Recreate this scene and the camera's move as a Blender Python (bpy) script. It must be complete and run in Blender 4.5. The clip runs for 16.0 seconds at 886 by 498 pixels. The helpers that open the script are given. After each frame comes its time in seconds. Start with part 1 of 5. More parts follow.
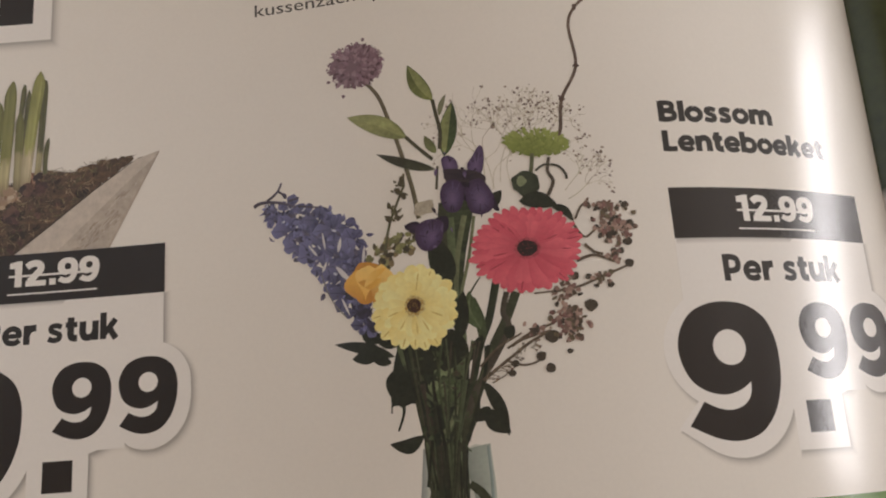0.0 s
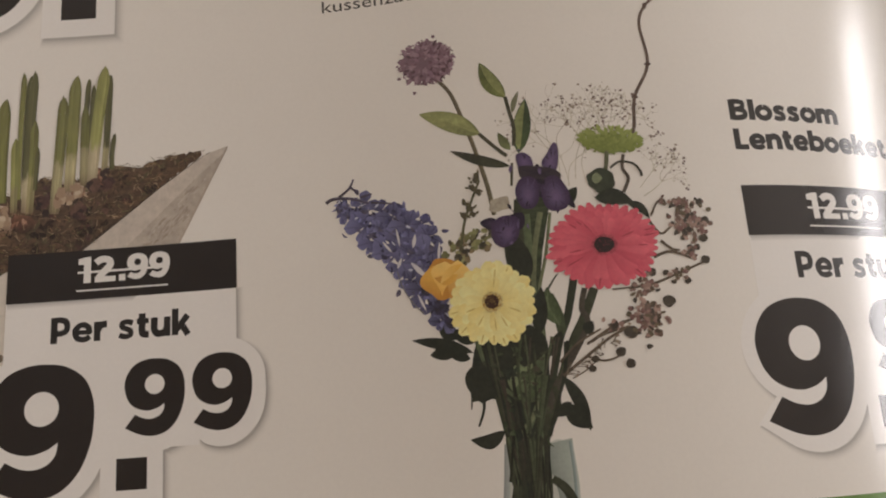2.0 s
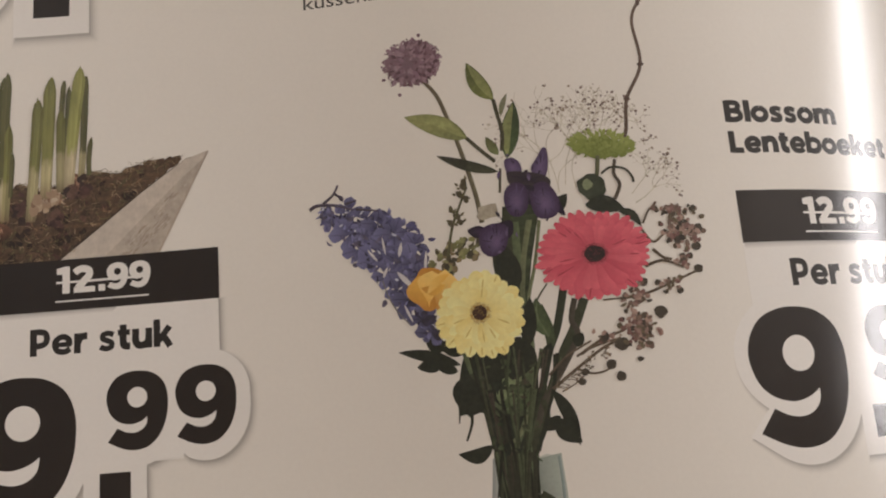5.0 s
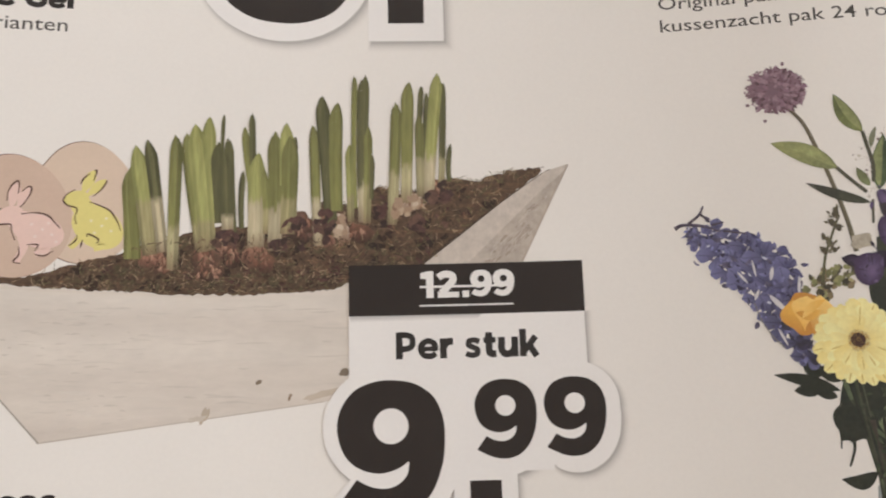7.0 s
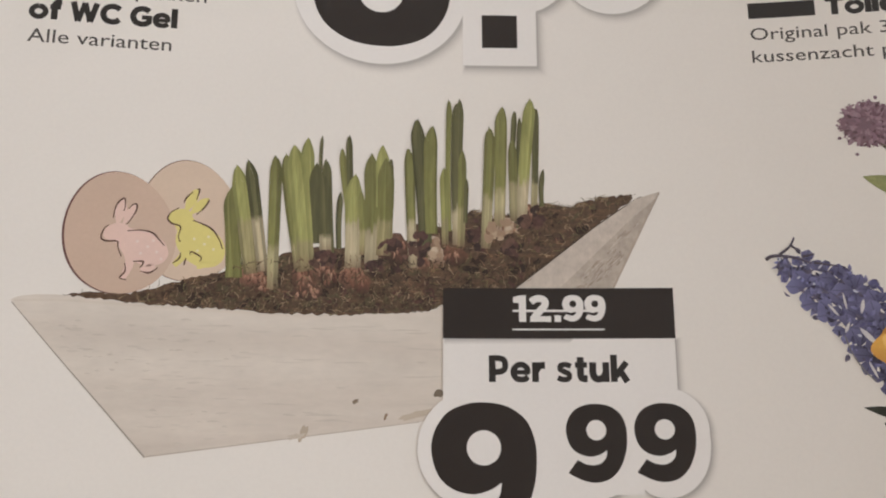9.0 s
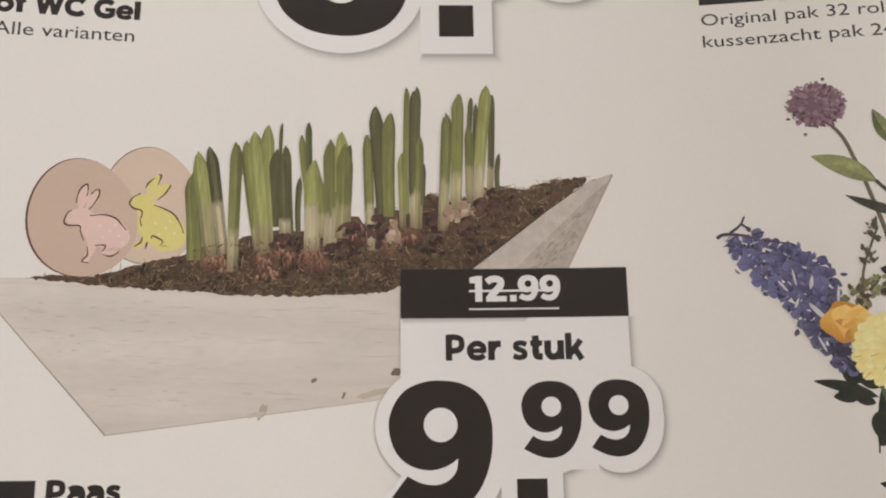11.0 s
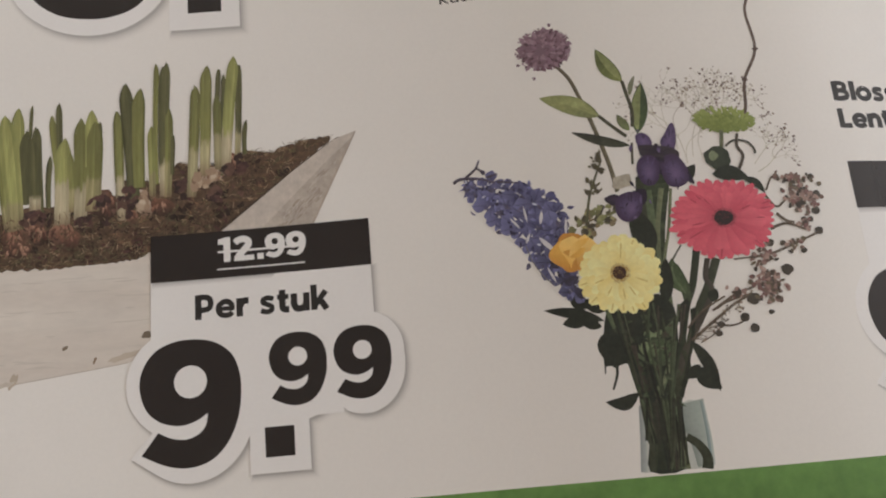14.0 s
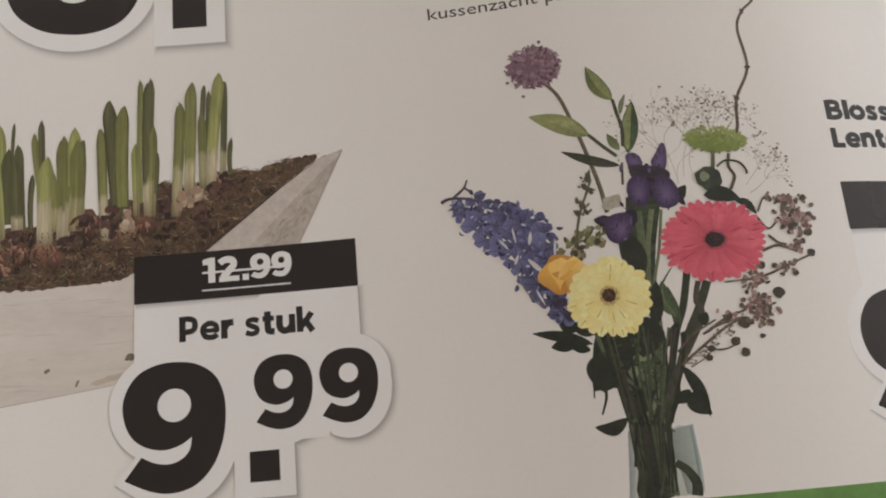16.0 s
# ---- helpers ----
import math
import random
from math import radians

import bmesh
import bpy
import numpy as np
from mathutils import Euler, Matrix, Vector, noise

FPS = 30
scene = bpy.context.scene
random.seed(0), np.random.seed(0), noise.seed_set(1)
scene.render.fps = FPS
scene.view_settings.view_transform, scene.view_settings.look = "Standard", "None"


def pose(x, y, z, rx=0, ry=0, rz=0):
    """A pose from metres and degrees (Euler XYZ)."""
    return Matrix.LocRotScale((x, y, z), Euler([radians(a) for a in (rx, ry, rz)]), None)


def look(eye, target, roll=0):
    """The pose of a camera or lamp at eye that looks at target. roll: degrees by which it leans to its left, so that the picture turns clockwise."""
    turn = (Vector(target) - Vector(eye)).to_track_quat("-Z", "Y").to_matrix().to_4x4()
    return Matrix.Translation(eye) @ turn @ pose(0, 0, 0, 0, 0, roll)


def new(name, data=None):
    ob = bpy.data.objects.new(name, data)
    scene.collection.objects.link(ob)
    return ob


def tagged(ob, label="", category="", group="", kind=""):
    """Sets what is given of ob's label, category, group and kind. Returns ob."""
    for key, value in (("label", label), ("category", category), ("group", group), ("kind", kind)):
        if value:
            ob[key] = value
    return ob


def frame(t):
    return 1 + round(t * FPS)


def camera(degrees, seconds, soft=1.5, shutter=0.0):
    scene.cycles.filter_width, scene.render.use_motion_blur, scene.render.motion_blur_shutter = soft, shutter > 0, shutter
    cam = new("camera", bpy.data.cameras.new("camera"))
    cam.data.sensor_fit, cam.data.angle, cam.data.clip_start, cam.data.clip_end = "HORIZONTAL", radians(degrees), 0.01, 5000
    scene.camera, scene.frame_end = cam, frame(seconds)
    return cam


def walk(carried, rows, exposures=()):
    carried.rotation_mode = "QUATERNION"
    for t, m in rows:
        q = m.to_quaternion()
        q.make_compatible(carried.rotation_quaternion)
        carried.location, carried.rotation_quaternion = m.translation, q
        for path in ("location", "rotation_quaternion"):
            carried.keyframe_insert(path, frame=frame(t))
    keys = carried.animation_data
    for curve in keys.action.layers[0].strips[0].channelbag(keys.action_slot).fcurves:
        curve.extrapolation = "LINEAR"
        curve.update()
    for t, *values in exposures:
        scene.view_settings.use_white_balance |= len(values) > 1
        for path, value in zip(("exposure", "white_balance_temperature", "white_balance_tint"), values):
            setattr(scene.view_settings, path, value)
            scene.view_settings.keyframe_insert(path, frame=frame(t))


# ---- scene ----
# The page of an open leaflet, filmed from a hand's width. Artwork is laid out in millimetres on the sheet:
# u across the page, v up the page, both from the middle of the yellow gerbera.
cam = camera(53.86, 16.0, soft=2.0, shutter=0.2)
LIFT, SLOPE = 0.0, 7.6          # height of the artwork's origin over the table is set below; slope of the sheet there
ROWS = [
    (0.0, 0.0046, -0.0247, 0.1303, 14.24, 0.85, -3.88),
    (0.5, 0.0021, -0.0254, 0.1299, 14.15, 0.47, -4.02),
    (1.0, -0.0012, -0.0239, 0.1300, 13.66, 0.19, -4.12),
    (1.5, -0.0069, -0.0237, 0.1300, 13.77, -0.11, -3.74),
    (2.0, -0.0103, -0.0246, 0.1306, 14.35, -0.46, -4.07),
    (2.5, -0.0032, -0.0246, 0.1295, 13.70, -0.60, -5.20),
    (3.0, -0.0028, -0.0243, 0.1305, 13.78, -0.40, -5.44),
    (3.2, -0.0043, -0.0247, 0.1291, 13.93, -0.46, -5.20),
    (5.3, -0.0098, -0.0160, 0.1291, 11.53, -0.57, -4.19),
    (5.5, -0.0197, -0.0186, 0.1284, 12.61, -1.29, -4.01),
    (6.0, -0.0366, -0.0214, 0.1340, 13.02, -1.84, -3.69),
    (6.5, -0.0530, -0.0130, 0.1257, 12.39, -2.40, -3.10),
    (7.0, -0.0692, -0.0147, 0.1283, 13.10, -2.67, -1.59),
    (7.5, -0.0816, -0.0154, 0.1323, 13.26, -2.06, -0.51),
    (8.0, -0.0857, -0.0127, 0.1321, 12.61, -2.57, -0.10),
    (8.5, -0.0832, -0.0117, 0.1332, 12.88, -2.37, -0.30),
    (9.0, -0.0823, -0.0101, 0.1310, 12.54, -2.18, -0.08),
    (9.2, -0.0812, -0.0089, 0.1291, 12.00, -1.70, -0.01),
    (11.3, -0.0720, -0.0185, 0.1350, 14.28, -1.89, -0.77),
    (11.5, -0.0687, -0.0199, 0.1374, 14.70, -0.91, -0.78),
    (12.0, -0.0540, -0.0218, 0.1362, 15.28, -1.08, -2.15),
    (12.5, -0.0427, -0.0224, 0.1370, 15.54, -1.22, -3.37),
    (13.0, -0.0386, -0.0224, 0.1402, 15.64, -1.75, -4.53),
    (13.5, -0.0372, -0.0284, 0.1417, 16.44, -1.66, -4.85),
    (14.0, -0.0344, -0.0295, 0.1364, 14.81, -1.32, -5.05),
    (14.5, -0.0307, -0.0277, 0.1368, 14.34, -1.27, -5.11),
    (15.0, -0.0334, -0.0256, 0.1355, 14.18, -1.48, -4.96),
    (15.5, -0.0318, -0.0253, 0.1344, 14.31, -1.34, -5.01),
    (16.0, -0.0322, -0.0249, 0.1357, 14.44, -1.44, -5.03),
]
# bend of the left page: slope in degrees every 20 mm, from the outer margin to the fold
BEND_AT = [-170, -150, -130, -110, -90, -70, -50, -30, -10, 10, 30, 50, 70, 90, 110]
BEND = [-7.4, -7.6, -7.7, -7.0, -5.1, 0.3, 2.9, 7.0, 11.7, 6.5, -1.4, -14.9, -26.7, -36.2, -45.8]
OUTER, FOLD, FOOT, HEAD, STEP = -156.0, 85.4, -46.0, 240.0, 2.0
STACK = 0.0035                  # thickness of the pages underneath


def sheet_line(first, last, step, slopes_at, slopes, turn):
    """Node positions (x, z) and slopes of a bent sheet along its width, in metres."""
    nodes = np.arange(first, last + 0.01, step)
    fine = np.arange(first, last + 0.01, 0.25)
    a = np.radians(np.interp(fine, slopes_at, slopes) + turn)
    x = np.concatenate([[0], np.cumsum(np.cos(a[1:]) * 0.25)]) / 1000
    z = np.concatenate([[0], np.cumsum(np.sin(a[1:]) * 0.25)]) / 1000
    return nodes, np.interp(nodes, fine, x), np.interp(nodes, fine, z), np.interp(nodes, fine, a)


NU, NX, NZ, NA = sheet_line(OUTER, 86.0, STEP, BEND_AT, BEND, SLOPE)
LIFT = STACK - NZ.min() + float(np.interp(0, NU, NZ)) + 0.0004
NX = NX - np.interp(0, NU, NX)
NZ = NZ - np.interp(0, NU, NZ) + LIFT
walk(cam, [(t, pose(0, 0, LIFT, 0, -SLOPE, 0) @ pose(x, y, z, rx, ry, rz)) for t, x, y, z, rx, ry, rz in ROWS],
     exposures=[(0.0, -1.38, 7300, 14), (0.5, -1.48, 7300, 14), (1.0, -1.45, 7300, 14), (2.0, -1.42, 7300, 14), (3.0, -1.26, 7200, 14), (5.5, -1.31, 7300, 14), (6.0, -1.10, 6800, 12), (6.5, -0.95, 6700, 11), (7.0, -0.71, 6600, 11), (7.5, -0.84, 6600, 11), (8.0, -0.91, 6600, 11), (9.0, -0.91, 6600, 11), (11.5, -0.79, 6600, 11), (12.0, -0.74, 6600, 11), (12.5, -0.72, 6600, 11), (13.0, -0.99, 6600, 11), (13.5, -1.14, 6600, 11), (14.5, -1.18, 6600, 11), (16.0, -1.19, 6600, 11)])

# ---- light: a window to the right, with cool and warm fill lamps added ----
world = bpy.data.worlds.new("room_air")
scene.world = world
world.use_nodes = True
world.node_tree.nodes["Background"].inputs["Color"].default_value = (0.75, 0.82, 1.0, 1)
world.node_tree.nodes["Background"].inputs["Strength"].default_value = 0.25


ROOM = pose(0, 0, 0, 0, 0, -44)   # the room and its table stand askew to the leaflet


def area_lamp(name, place, target, size_x, size_y, watts, colour):
    data = bpy.data.lights.new(name, "AREA")
    data.shape, data.size, data.size_y, data.energy, data.color = "RECTANGLE", size_x, size_y, watts, colour
    lamp = new(name, data)
    lamp.matrix_world = ROOM @ look(place, target)
    return lamp


window_light = area_lamp("window_light", (1.25, 2.2, 0.9), (0.2, 2.2, 0.9), 2.2, 0.31, 145, (0.88, 0.915, 1.0))
# Cool fill for the page's left; no window is known on this side.
west_fill_light = area_lamp("west_fill_light", (-1.34, -0.85, 1.22), (0, -0.3, 0), 1.5, 0.85, 10, (0.72, 0.85, 1.0))
# Warm fill lamp, added under the unseen ceiling with no known source.
warm_fill_light = area_lamp("warm_fill_light", (0.15, -1.6, 1.8), (0.1, -1.0, 0), 0.6, 0.6, 31, (1.0, 0.72, 0.51))


# ---- materials ----
def srgb(c):
    return tuple(((v / 255 + 0.055) / 1.055) ** 2.4 if v > 10 else v / 255 / 12.92 for v in c)


def ink(r, g, b):
    """Reflectance of a printed colour, as mixed for a warm-lit page."""
    return tuple(min(0.86, v * k) for v, k in zip(srgb((r, g, b)), (1.3, 1.42, 1.58)))


def blank(name):
    m = bpy.data.materials.new(name)
    m.use_nodes = True
    return m, m.node_tree.nodes, m.node_tree.links, m.node_tree.nodes["Principled BSDF"]


def noise_node(nodes, links, scale, detail=4, rough=0.55, stretch=None):
    where = nodes.new("ShaderNodeTexCoord")
    n = nodes.new("ShaderNodeTexNoise")
    n.inputs["Scale"].default_value, n.inputs["Detail"].default_value, n.inputs["Roughness"].default_value = scale, detail, rough
    if stretch:
        m = nodes.new("ShaderNodeMapping")
        m.inputs["Scale"].default_value = stretch
        links.new(where.outputs["Object"], m.inputs["Vector"])
        links.new(m.outputs["Vector"], n.inputs["Vector"])
    else:
        links.new(where.outputs["Object"], n.inputs["Vector"])
    return n.outputs["Fac"]


def ranged(nodes, links, value, low, high):
    r = nodes.new("ShaderNodeMapRange")
    r.inputs["From Min"].default_value, r.inputs["From Max"].default_value = 0.22, 0.78
    r.inputs["To Min"].default_value, r.inputs["To Max"].default_value = low, high
    r.clamp = False
    links.new(value, r.inputs["Value"])
    return r.outputs["Result"]


def times(nodes, links, a, b):
    m = nodes.new("ShaderNodeMath")
    m.operation = "MULTIPLY"
    links.new(a, m.inputs[0])
    links.new(b, m.inputs[1])
    return m.outputs[0]


def scaled_colour(nodes, links, colour, factor):
    m = nodes.new("ShaderNodeVectorMath")
    m.operation = "SCALE"
    links.new(colour, m.inputs[0])
    links.new(factor, m.inputs["Scale"])
    return m.outputs["Vector"]


ROUGH = 0.215


def coated(nodes, links, shader, wave=0.03):
    """The satin gloss of coated paper: slightly uneven gloss and faint waves."""
    shader.inputs["Specular IOR Level"].default_value = 0.5
    links.new(ranged(nodes, links, noise_node(nodes, links, 90, 3), ROUGH - 0.015, ROUGH + 0.015), shader.inputs["Roughness"])
    bump = nodes.new("ShaderNodeBump")
    bump.inputs["Strength"].default_value, bump.inputs["Distance"].default_value = wave, 0.001
    links.new(noise_node(nodes, links, 300, 6, 0.7), bump.inputs["Height"])
    links.new(bump.outputs["Normal"], shader.inputs["Normal"])


def printed(name, fine, coarse, low=0.9, high=1.08, stretch=None, patch=0.012):
    """Ink on coated paper: the printed colours (attribute 'ink') with grain at two scales."""
    m, nodes, links, shader = blank(name)
    col = nodes.new("ShaderNodeAttribute")
    col.attribute_name = "ink"
    f = times(nodes, links, ranged(nodes, links, noise_node(nodes, links, fine, 4, 0.6, stretch), low, high),
              ranged(nodes, links, noise_node(nodes, links, coarse, 3, 0.55, stretch), 1 - patch, 1 + patch))
    links.new(scaled_colour(nodes, links, col.outputs["Color"], f), shader.inputs["Base Color"])
    coated(nodes, links, shader)
    return m


MAT_PAPER = printed("coated_paper", 1500, 26, 0.982, 1.018, None, 0.02)
MAT_FLAT = printed("flat_ink", 1800, 60, 0.97, 1.03)
MAT_LEAF = printed("foliage_print", 1400, 320, 0.72, 1.28, None, 0.2)
MAT_SHOOT = printed("shoot_print", 1500, 420, 0.74, 1.24, (1.0, 0.12, 1.0), 0.1)
MAT_PETAL = printed("petal_print", 1500, 350, 0.92, 1.07, None, 0.06)
MAT_SOIL = printed("soil_print", 1300, 260, 0.6, 1.36, None, 0.24)
MAT_WOOD = printed("whitewashed_wood_print", 900, 170, 0.95, 1.04, (0.45, 1.3, 1.0), 0.07)
MAT_BOARD = printed("egg_board_print", 1600, 110, 0.97, 1.03, None, 0.035)
MAT_SPECK = printed("weathered_wood_print", 1200, 330, 0.84, 1.12, (1.0, 0.7, 1.0), 0.13)
MAT_GRASS = printed("green_band_print", 420, 90, 0.8, 1.2, None, 0.12)


def plain_material(name, colour, rough, scale, low, high):
    m, nodes, links, shader = blank(name)
    rgb = nodes.new("ShaderNodeRGB")
    rgb.outputs[0].default_value = (*colour, 1)
    f = ranged(nodes, links, noise_node(nodes, links, scale, 5), low, high)
    links.new(scaled_colour(nodes, links, rgb.outputs[0], f), shader.inputs["Base Color"])
    shader.inputs["Roughness"].default_value = rough
    return m


MAT_TABLE = plain_material("oiled_oak", (0.33, 0.22, 0.13), 0.5, 14, 0.8, 1.2)
MAT_WALL = plain_material("wall_paint", (0.74, 0.72, 0.68), 0.9, 3, 0.95, 1.04)
MAT_FLOOR = plain_material("floor_boards", (0.3, 0.22, 0.15), 0.6, 5, 0.8, 1.2)
MAT_ENAMEL = plain_material("white_enamel", (0.8, 0.8, 0.78), 0.4, 20, 0.97, 1.03)


# ---- helpers for sheets and prints ----
def on_sheet(u, v, h=0.0):
    """Place on the left page, h millimetres over the paper, and the paper's normal there."""
    nx, nz = -np.sin(NA), np.cos(NA)
    x = np.interp(u, NU, NX + nx * h / 1000)
    z = np.interp(u, NU, NZ + nz * h / 1000)
    a = np.interp(u, NU, NA)
    return (x, v / 1000, z), (-math.sin(a), 0.0, math.cos(a))


def part(name, bm, material, parent, label=""):
    mesh = bpy.data.meshes.new(name)
    bm.to_mesh(mesh)
    bm.free()
    mesh.materials.append(material)
    ob = new(name, mesh)
    ob.parent = parent
    if label:
        tagged(ob, label)
    return ob


def smooth_loop(points, sharp=(), steps=5):
    """A closed Catmull-Rom line through the points; indices in sharp stay corners."""
    n, out = len(points), []
    for i in range(n):
        p0, p1, p2, p3 = (np.array(points[(i + k) % n], float) for k in (-1, 0, 1, 2))
        if i in sharp:
            p0 = p1
        if (i + 1) % n in sharp:
            p3 = p2
        for s in range(steps):
            t = s / steps
            out.append(tuple(0.5 * (2 * p1 + (p2 - p0) * t + (2 * p0 - 5 * p1 + 4 * p2 - p3) * t * t + (3 * p1 - p0 - 3 * p2 + p3) * t ** 3)))
    return out


def smooth_line(points, steps=6):
    n, out = len(points), []
    for i in range(n - 1):
        p0, p1, p2, p3 = (np.array(points[min(max(i + k, 0), n - 1)], float) for k in (-1, 0, 1, 2))
        for s in range(steps):
            t = s / steps
            out.append(0.5 * (2 * p1 + (p2 - p0) * t + (2 * p0 - 5 * p1 + 4 * p2 - p3) * t * t + (3 * p1 - p0 - 3 * p2 + p3) * t ** 3))
    return out + [np.array(points[-1], float)]


def ellipse(c, rx, ry, turn=0.0, n=36, egg=0.0):
    a, out = radians(turn), []
    for i in range(n):
        t = 2 * math.pi * i / n
        x, y = rx * math.cos(t) * (1 - egg * math.sin(t)), ry * math.sin(t)
        out.append((c[0] + x * math.cos(a) - y * math.sin(a), c[1] + x * math.sin(a) + y * math.cos(a)))
    return out


def mix(a, b, t):
    return tuple(p + (q - p) * t for p, q in zip(a, b))


class Print:
    """Collects inked shapes and lays them on the bent sheet as one thin mesh."""
    level = [0.003]

    def __init__(self):
        self.tris, self.count = [], 0

    def rise(self):
        self.count += 1
        return (self.count % 100) * 0.00006

    def area(self, loops, colour, tops=None):
        """A filled shape with holes; colour is one ink or a function of (u, v)."""
        flat = [p for loop in loops for p in loop]
        h = self.rise()
        at = colour if callable(colour) else (lambda u, v: colour)
        for tri in mathutils_tess([[Vector((p[0], p[1], 0)) for p in loop] for loop in loops]):
            self.tris.append([(*flat[i][:2], *at(flat[i][0], flat[i][1]), h) for i in tri])
        return self

    def strip(self, left, right, colours):
        """A band between two lines of the same length, with an ink for each step (a pair: left and right ink)."""
        h = self.rise()
        for i in range(len(left) - 1):
            c0, c1 = colours[i], colours[i + 1]
            (l0, r0), (l1, r1) = (c if isinstance(c[0], tuple) else (c, c) for c in (c0, c1))
            a, b, c, d = (*left[i], *l0, h), (*right[i], *r0, h), (*right[i + 1], *r1, h), (*left[i + 1], *l1, h)
            self.tris += [[a, b, c], [a, c, d]]
        return self

    def ring(self, inner, outer, ink_in, ink_out):
        return self.strip(inner + inner[:1], outer + outer[:1], [(ink_in, ink_out)] * (len(inner) + 1))

    def finish(self, name, material, parent, label="", kind=""):
        verts, faces, cols, norms = [], [], [], []
        base, known = Print.level[0], {}
        Print.level[0] += (min(self.count, 100) + 4) * 0.00006
        for tri in self.tris:
            t = np.array(tri)
            lo, hi = t[:, 0].min(), t[:, 0].max()
            if hi - lo < 1e-6:
                continue
            for k in range(math.floor(lo / STEP), math.floor(hi / STEP) + 1):
                poly = clip(clip(list(t), k * STEP, 1), (k + 1) * STEP, -1)
                if len(poly) < 3:
                    continue
                ids = []
                for p in poly:
                    key = (round(p[0], 3), round(p[1], 3), round(p[5], 6))
                    if key not in known:
                        known[key] = len(verts)
                        place, normal = on_sheet(p[0], p[1], base + p[5])
                        verts.append(place)
                        norms.append(normal)
                        cols.append((*p[2:5], 1.0))
                    if known[key] not in ids:
                        ids.append(known[key])
                x = [(p[0], p[1]) for p in poly]
                turn = sum(x[i - 1][0] * x[i][1] - x[i][0] * x[i - 1][1] for i in range(len(x)))
                if len(ids) > 2:
                    faces.append(ids if turn > 0 else ids[::-1])
        mesh = bpy.data.meshes.new(name)
        mesh.from_pydata(verts, [], faces)
        layer = mesh.color_attributes.new("ink", "FLOAT_COLOR", "POINT")
        layer.data.foreach_set("color", np.array(cols, "f").ravel())
        mesh.polygons.foreach_set("use_smooth", [True] * len(mesh.polygons))
        mesh.materials.append(material)
        mesh.update()
        mesh.normals_split_custom_set_from_vertices(norms)
        ob = new(name, mesh)
        ob.parent = parent
        return tagged(ob, label, kind=kind)


def clip(poly, at, side):
    out = []
    for i in range(len(poly)):
        a, b = poly[i - 1], poly[i]
        da, db = side * (a[0] - at), side * (b[0] - at)
        if (da >= 0) != (db >= 0):
            out.append(a + (b - a) * (da / (da - db)))
        if db >= 0:
            out.append(b)
    return out


def mathutils_tess(loops):
    from mathutils.geometry import tessellate_polygon
    return tessellate_polygon(loops)


def leaf(pr, base, tip, width, ink_a, ink_b, bend=0.0, fat=0.45, n=9):
    """A pointed blade from base to tip; bend bows it sideways, fat is where it is widest."""
    b, t = np.array(base, float), np.array(tip, float)
    d = t - b
    side = np.array((-d[1], d[0])) / max(1e-6, np.hypot(*d))
    left, right, cols = [], [], []
    for i in range(n + 1):
        s = i / n
        w = width / 2 * (math.sin(math.pi * s ** (math.log(0.5) / math.log(fat))) ** 0.8 if 0 < s < 1 else 0.03)
        m = b + d * s + side * bend * math.sin(math.pi * s)
        left.append(tuple(m + side * w))
        right.append(tuple(m - side * w))
        cols.append((mix(ink_a, ink_b, s), mix(ink_a, ink_b, min(1, s + 0.25))))
    pr.strip(left, right, cols)


def stem(pr, points, w0, w1, ink_a, ink_b=None, shaded=True, soft=False):
    """A band along a smoothed line; shaded darkens one side, soft tapers both ends."""
    line = smooth_line(points)
    n, left, right, cols = len(line), [], [], []
    for i, p in enumerate(line):
        d = line[min(i + 1, n - 1)] - line[max(i - 1, 0)]
        side = np.array((-d[1], d[0])) / max(1e-6, np.hypot(*d))
        s = i / (n - 1)
        w = (w0 + (w1 - w0) * s) / 2 * (math.sin(math.pi * (0.03 + 0.94 * s)) if soft else 1.0)
        left.append(tuple(p + side * w))
        right.append(tuple(p - side * w))
        cols.append((mix(ink_a, ink_b or ink_a, s), mix(ink_a, (0.02, 0.02, 0.012), 0.35) if shaded and not soft else mix(ink_a, ink_b or ink_a, s)))
    pr.strip(left, right, cols)


def blob(pr, c, rx, ry, colour, turn=0.0, rough=0.12, n=16, rng=random):
    pts = []
    for p in ellipse((0, 0), rx, ry, turn, n):
        k = 1 + rng.uniform(-rough, rough)
        pts.append((c[0] + p[0] * k, c[1] + p[1] * k))
    pr.area([smooth_loop(pts, steps=2)], colour)


def lettering(words, x0, x1, base, height, heavy, colour, parent, name, label=""):
    """Words in the built-in font between x0 and x1 on a base line; height is that of a capital."""
    pr = Print()
    curve = bpy.data.curves.new(name, "FONT")
    curve.body, curve.size, curve.offset, curve.resolution_u = words, 1.0, heavy, 3
    curve.space_character = 1.0 + 1.6 * max(0.0, heavy)
    ob = new(name, curve)
    mesh = bpy.data.meshes.new_from_object(ob.evaluated_get(bpy.context.evaluated_depsgraph_get()))
    bpy.data.objects.remove(ob)
    mesh.calc_loop_triangles()
    pts = np.array([v.co[:2] for v in mesh.vertices])
    lo, hi = pts[:, 0].min(), pts[:, 0].max()
    sx, sy = (x1 - x0) / (hi - lo), height / (0.73 + 2 * heavy)
    for tri in mesh.loop_triangles:
        pr.tris.append([(x0 + (pts[i][0] - lo) * sx, base + (pts[i][1] + heavy) * sy, *colour, 0.0) for i in tri.vertices])
    bpy.data.meshes.remove(mesh)
    bpy.data.curves.remove(curve)
    return pr.finish(name, MAT_FLAT, parent, label)


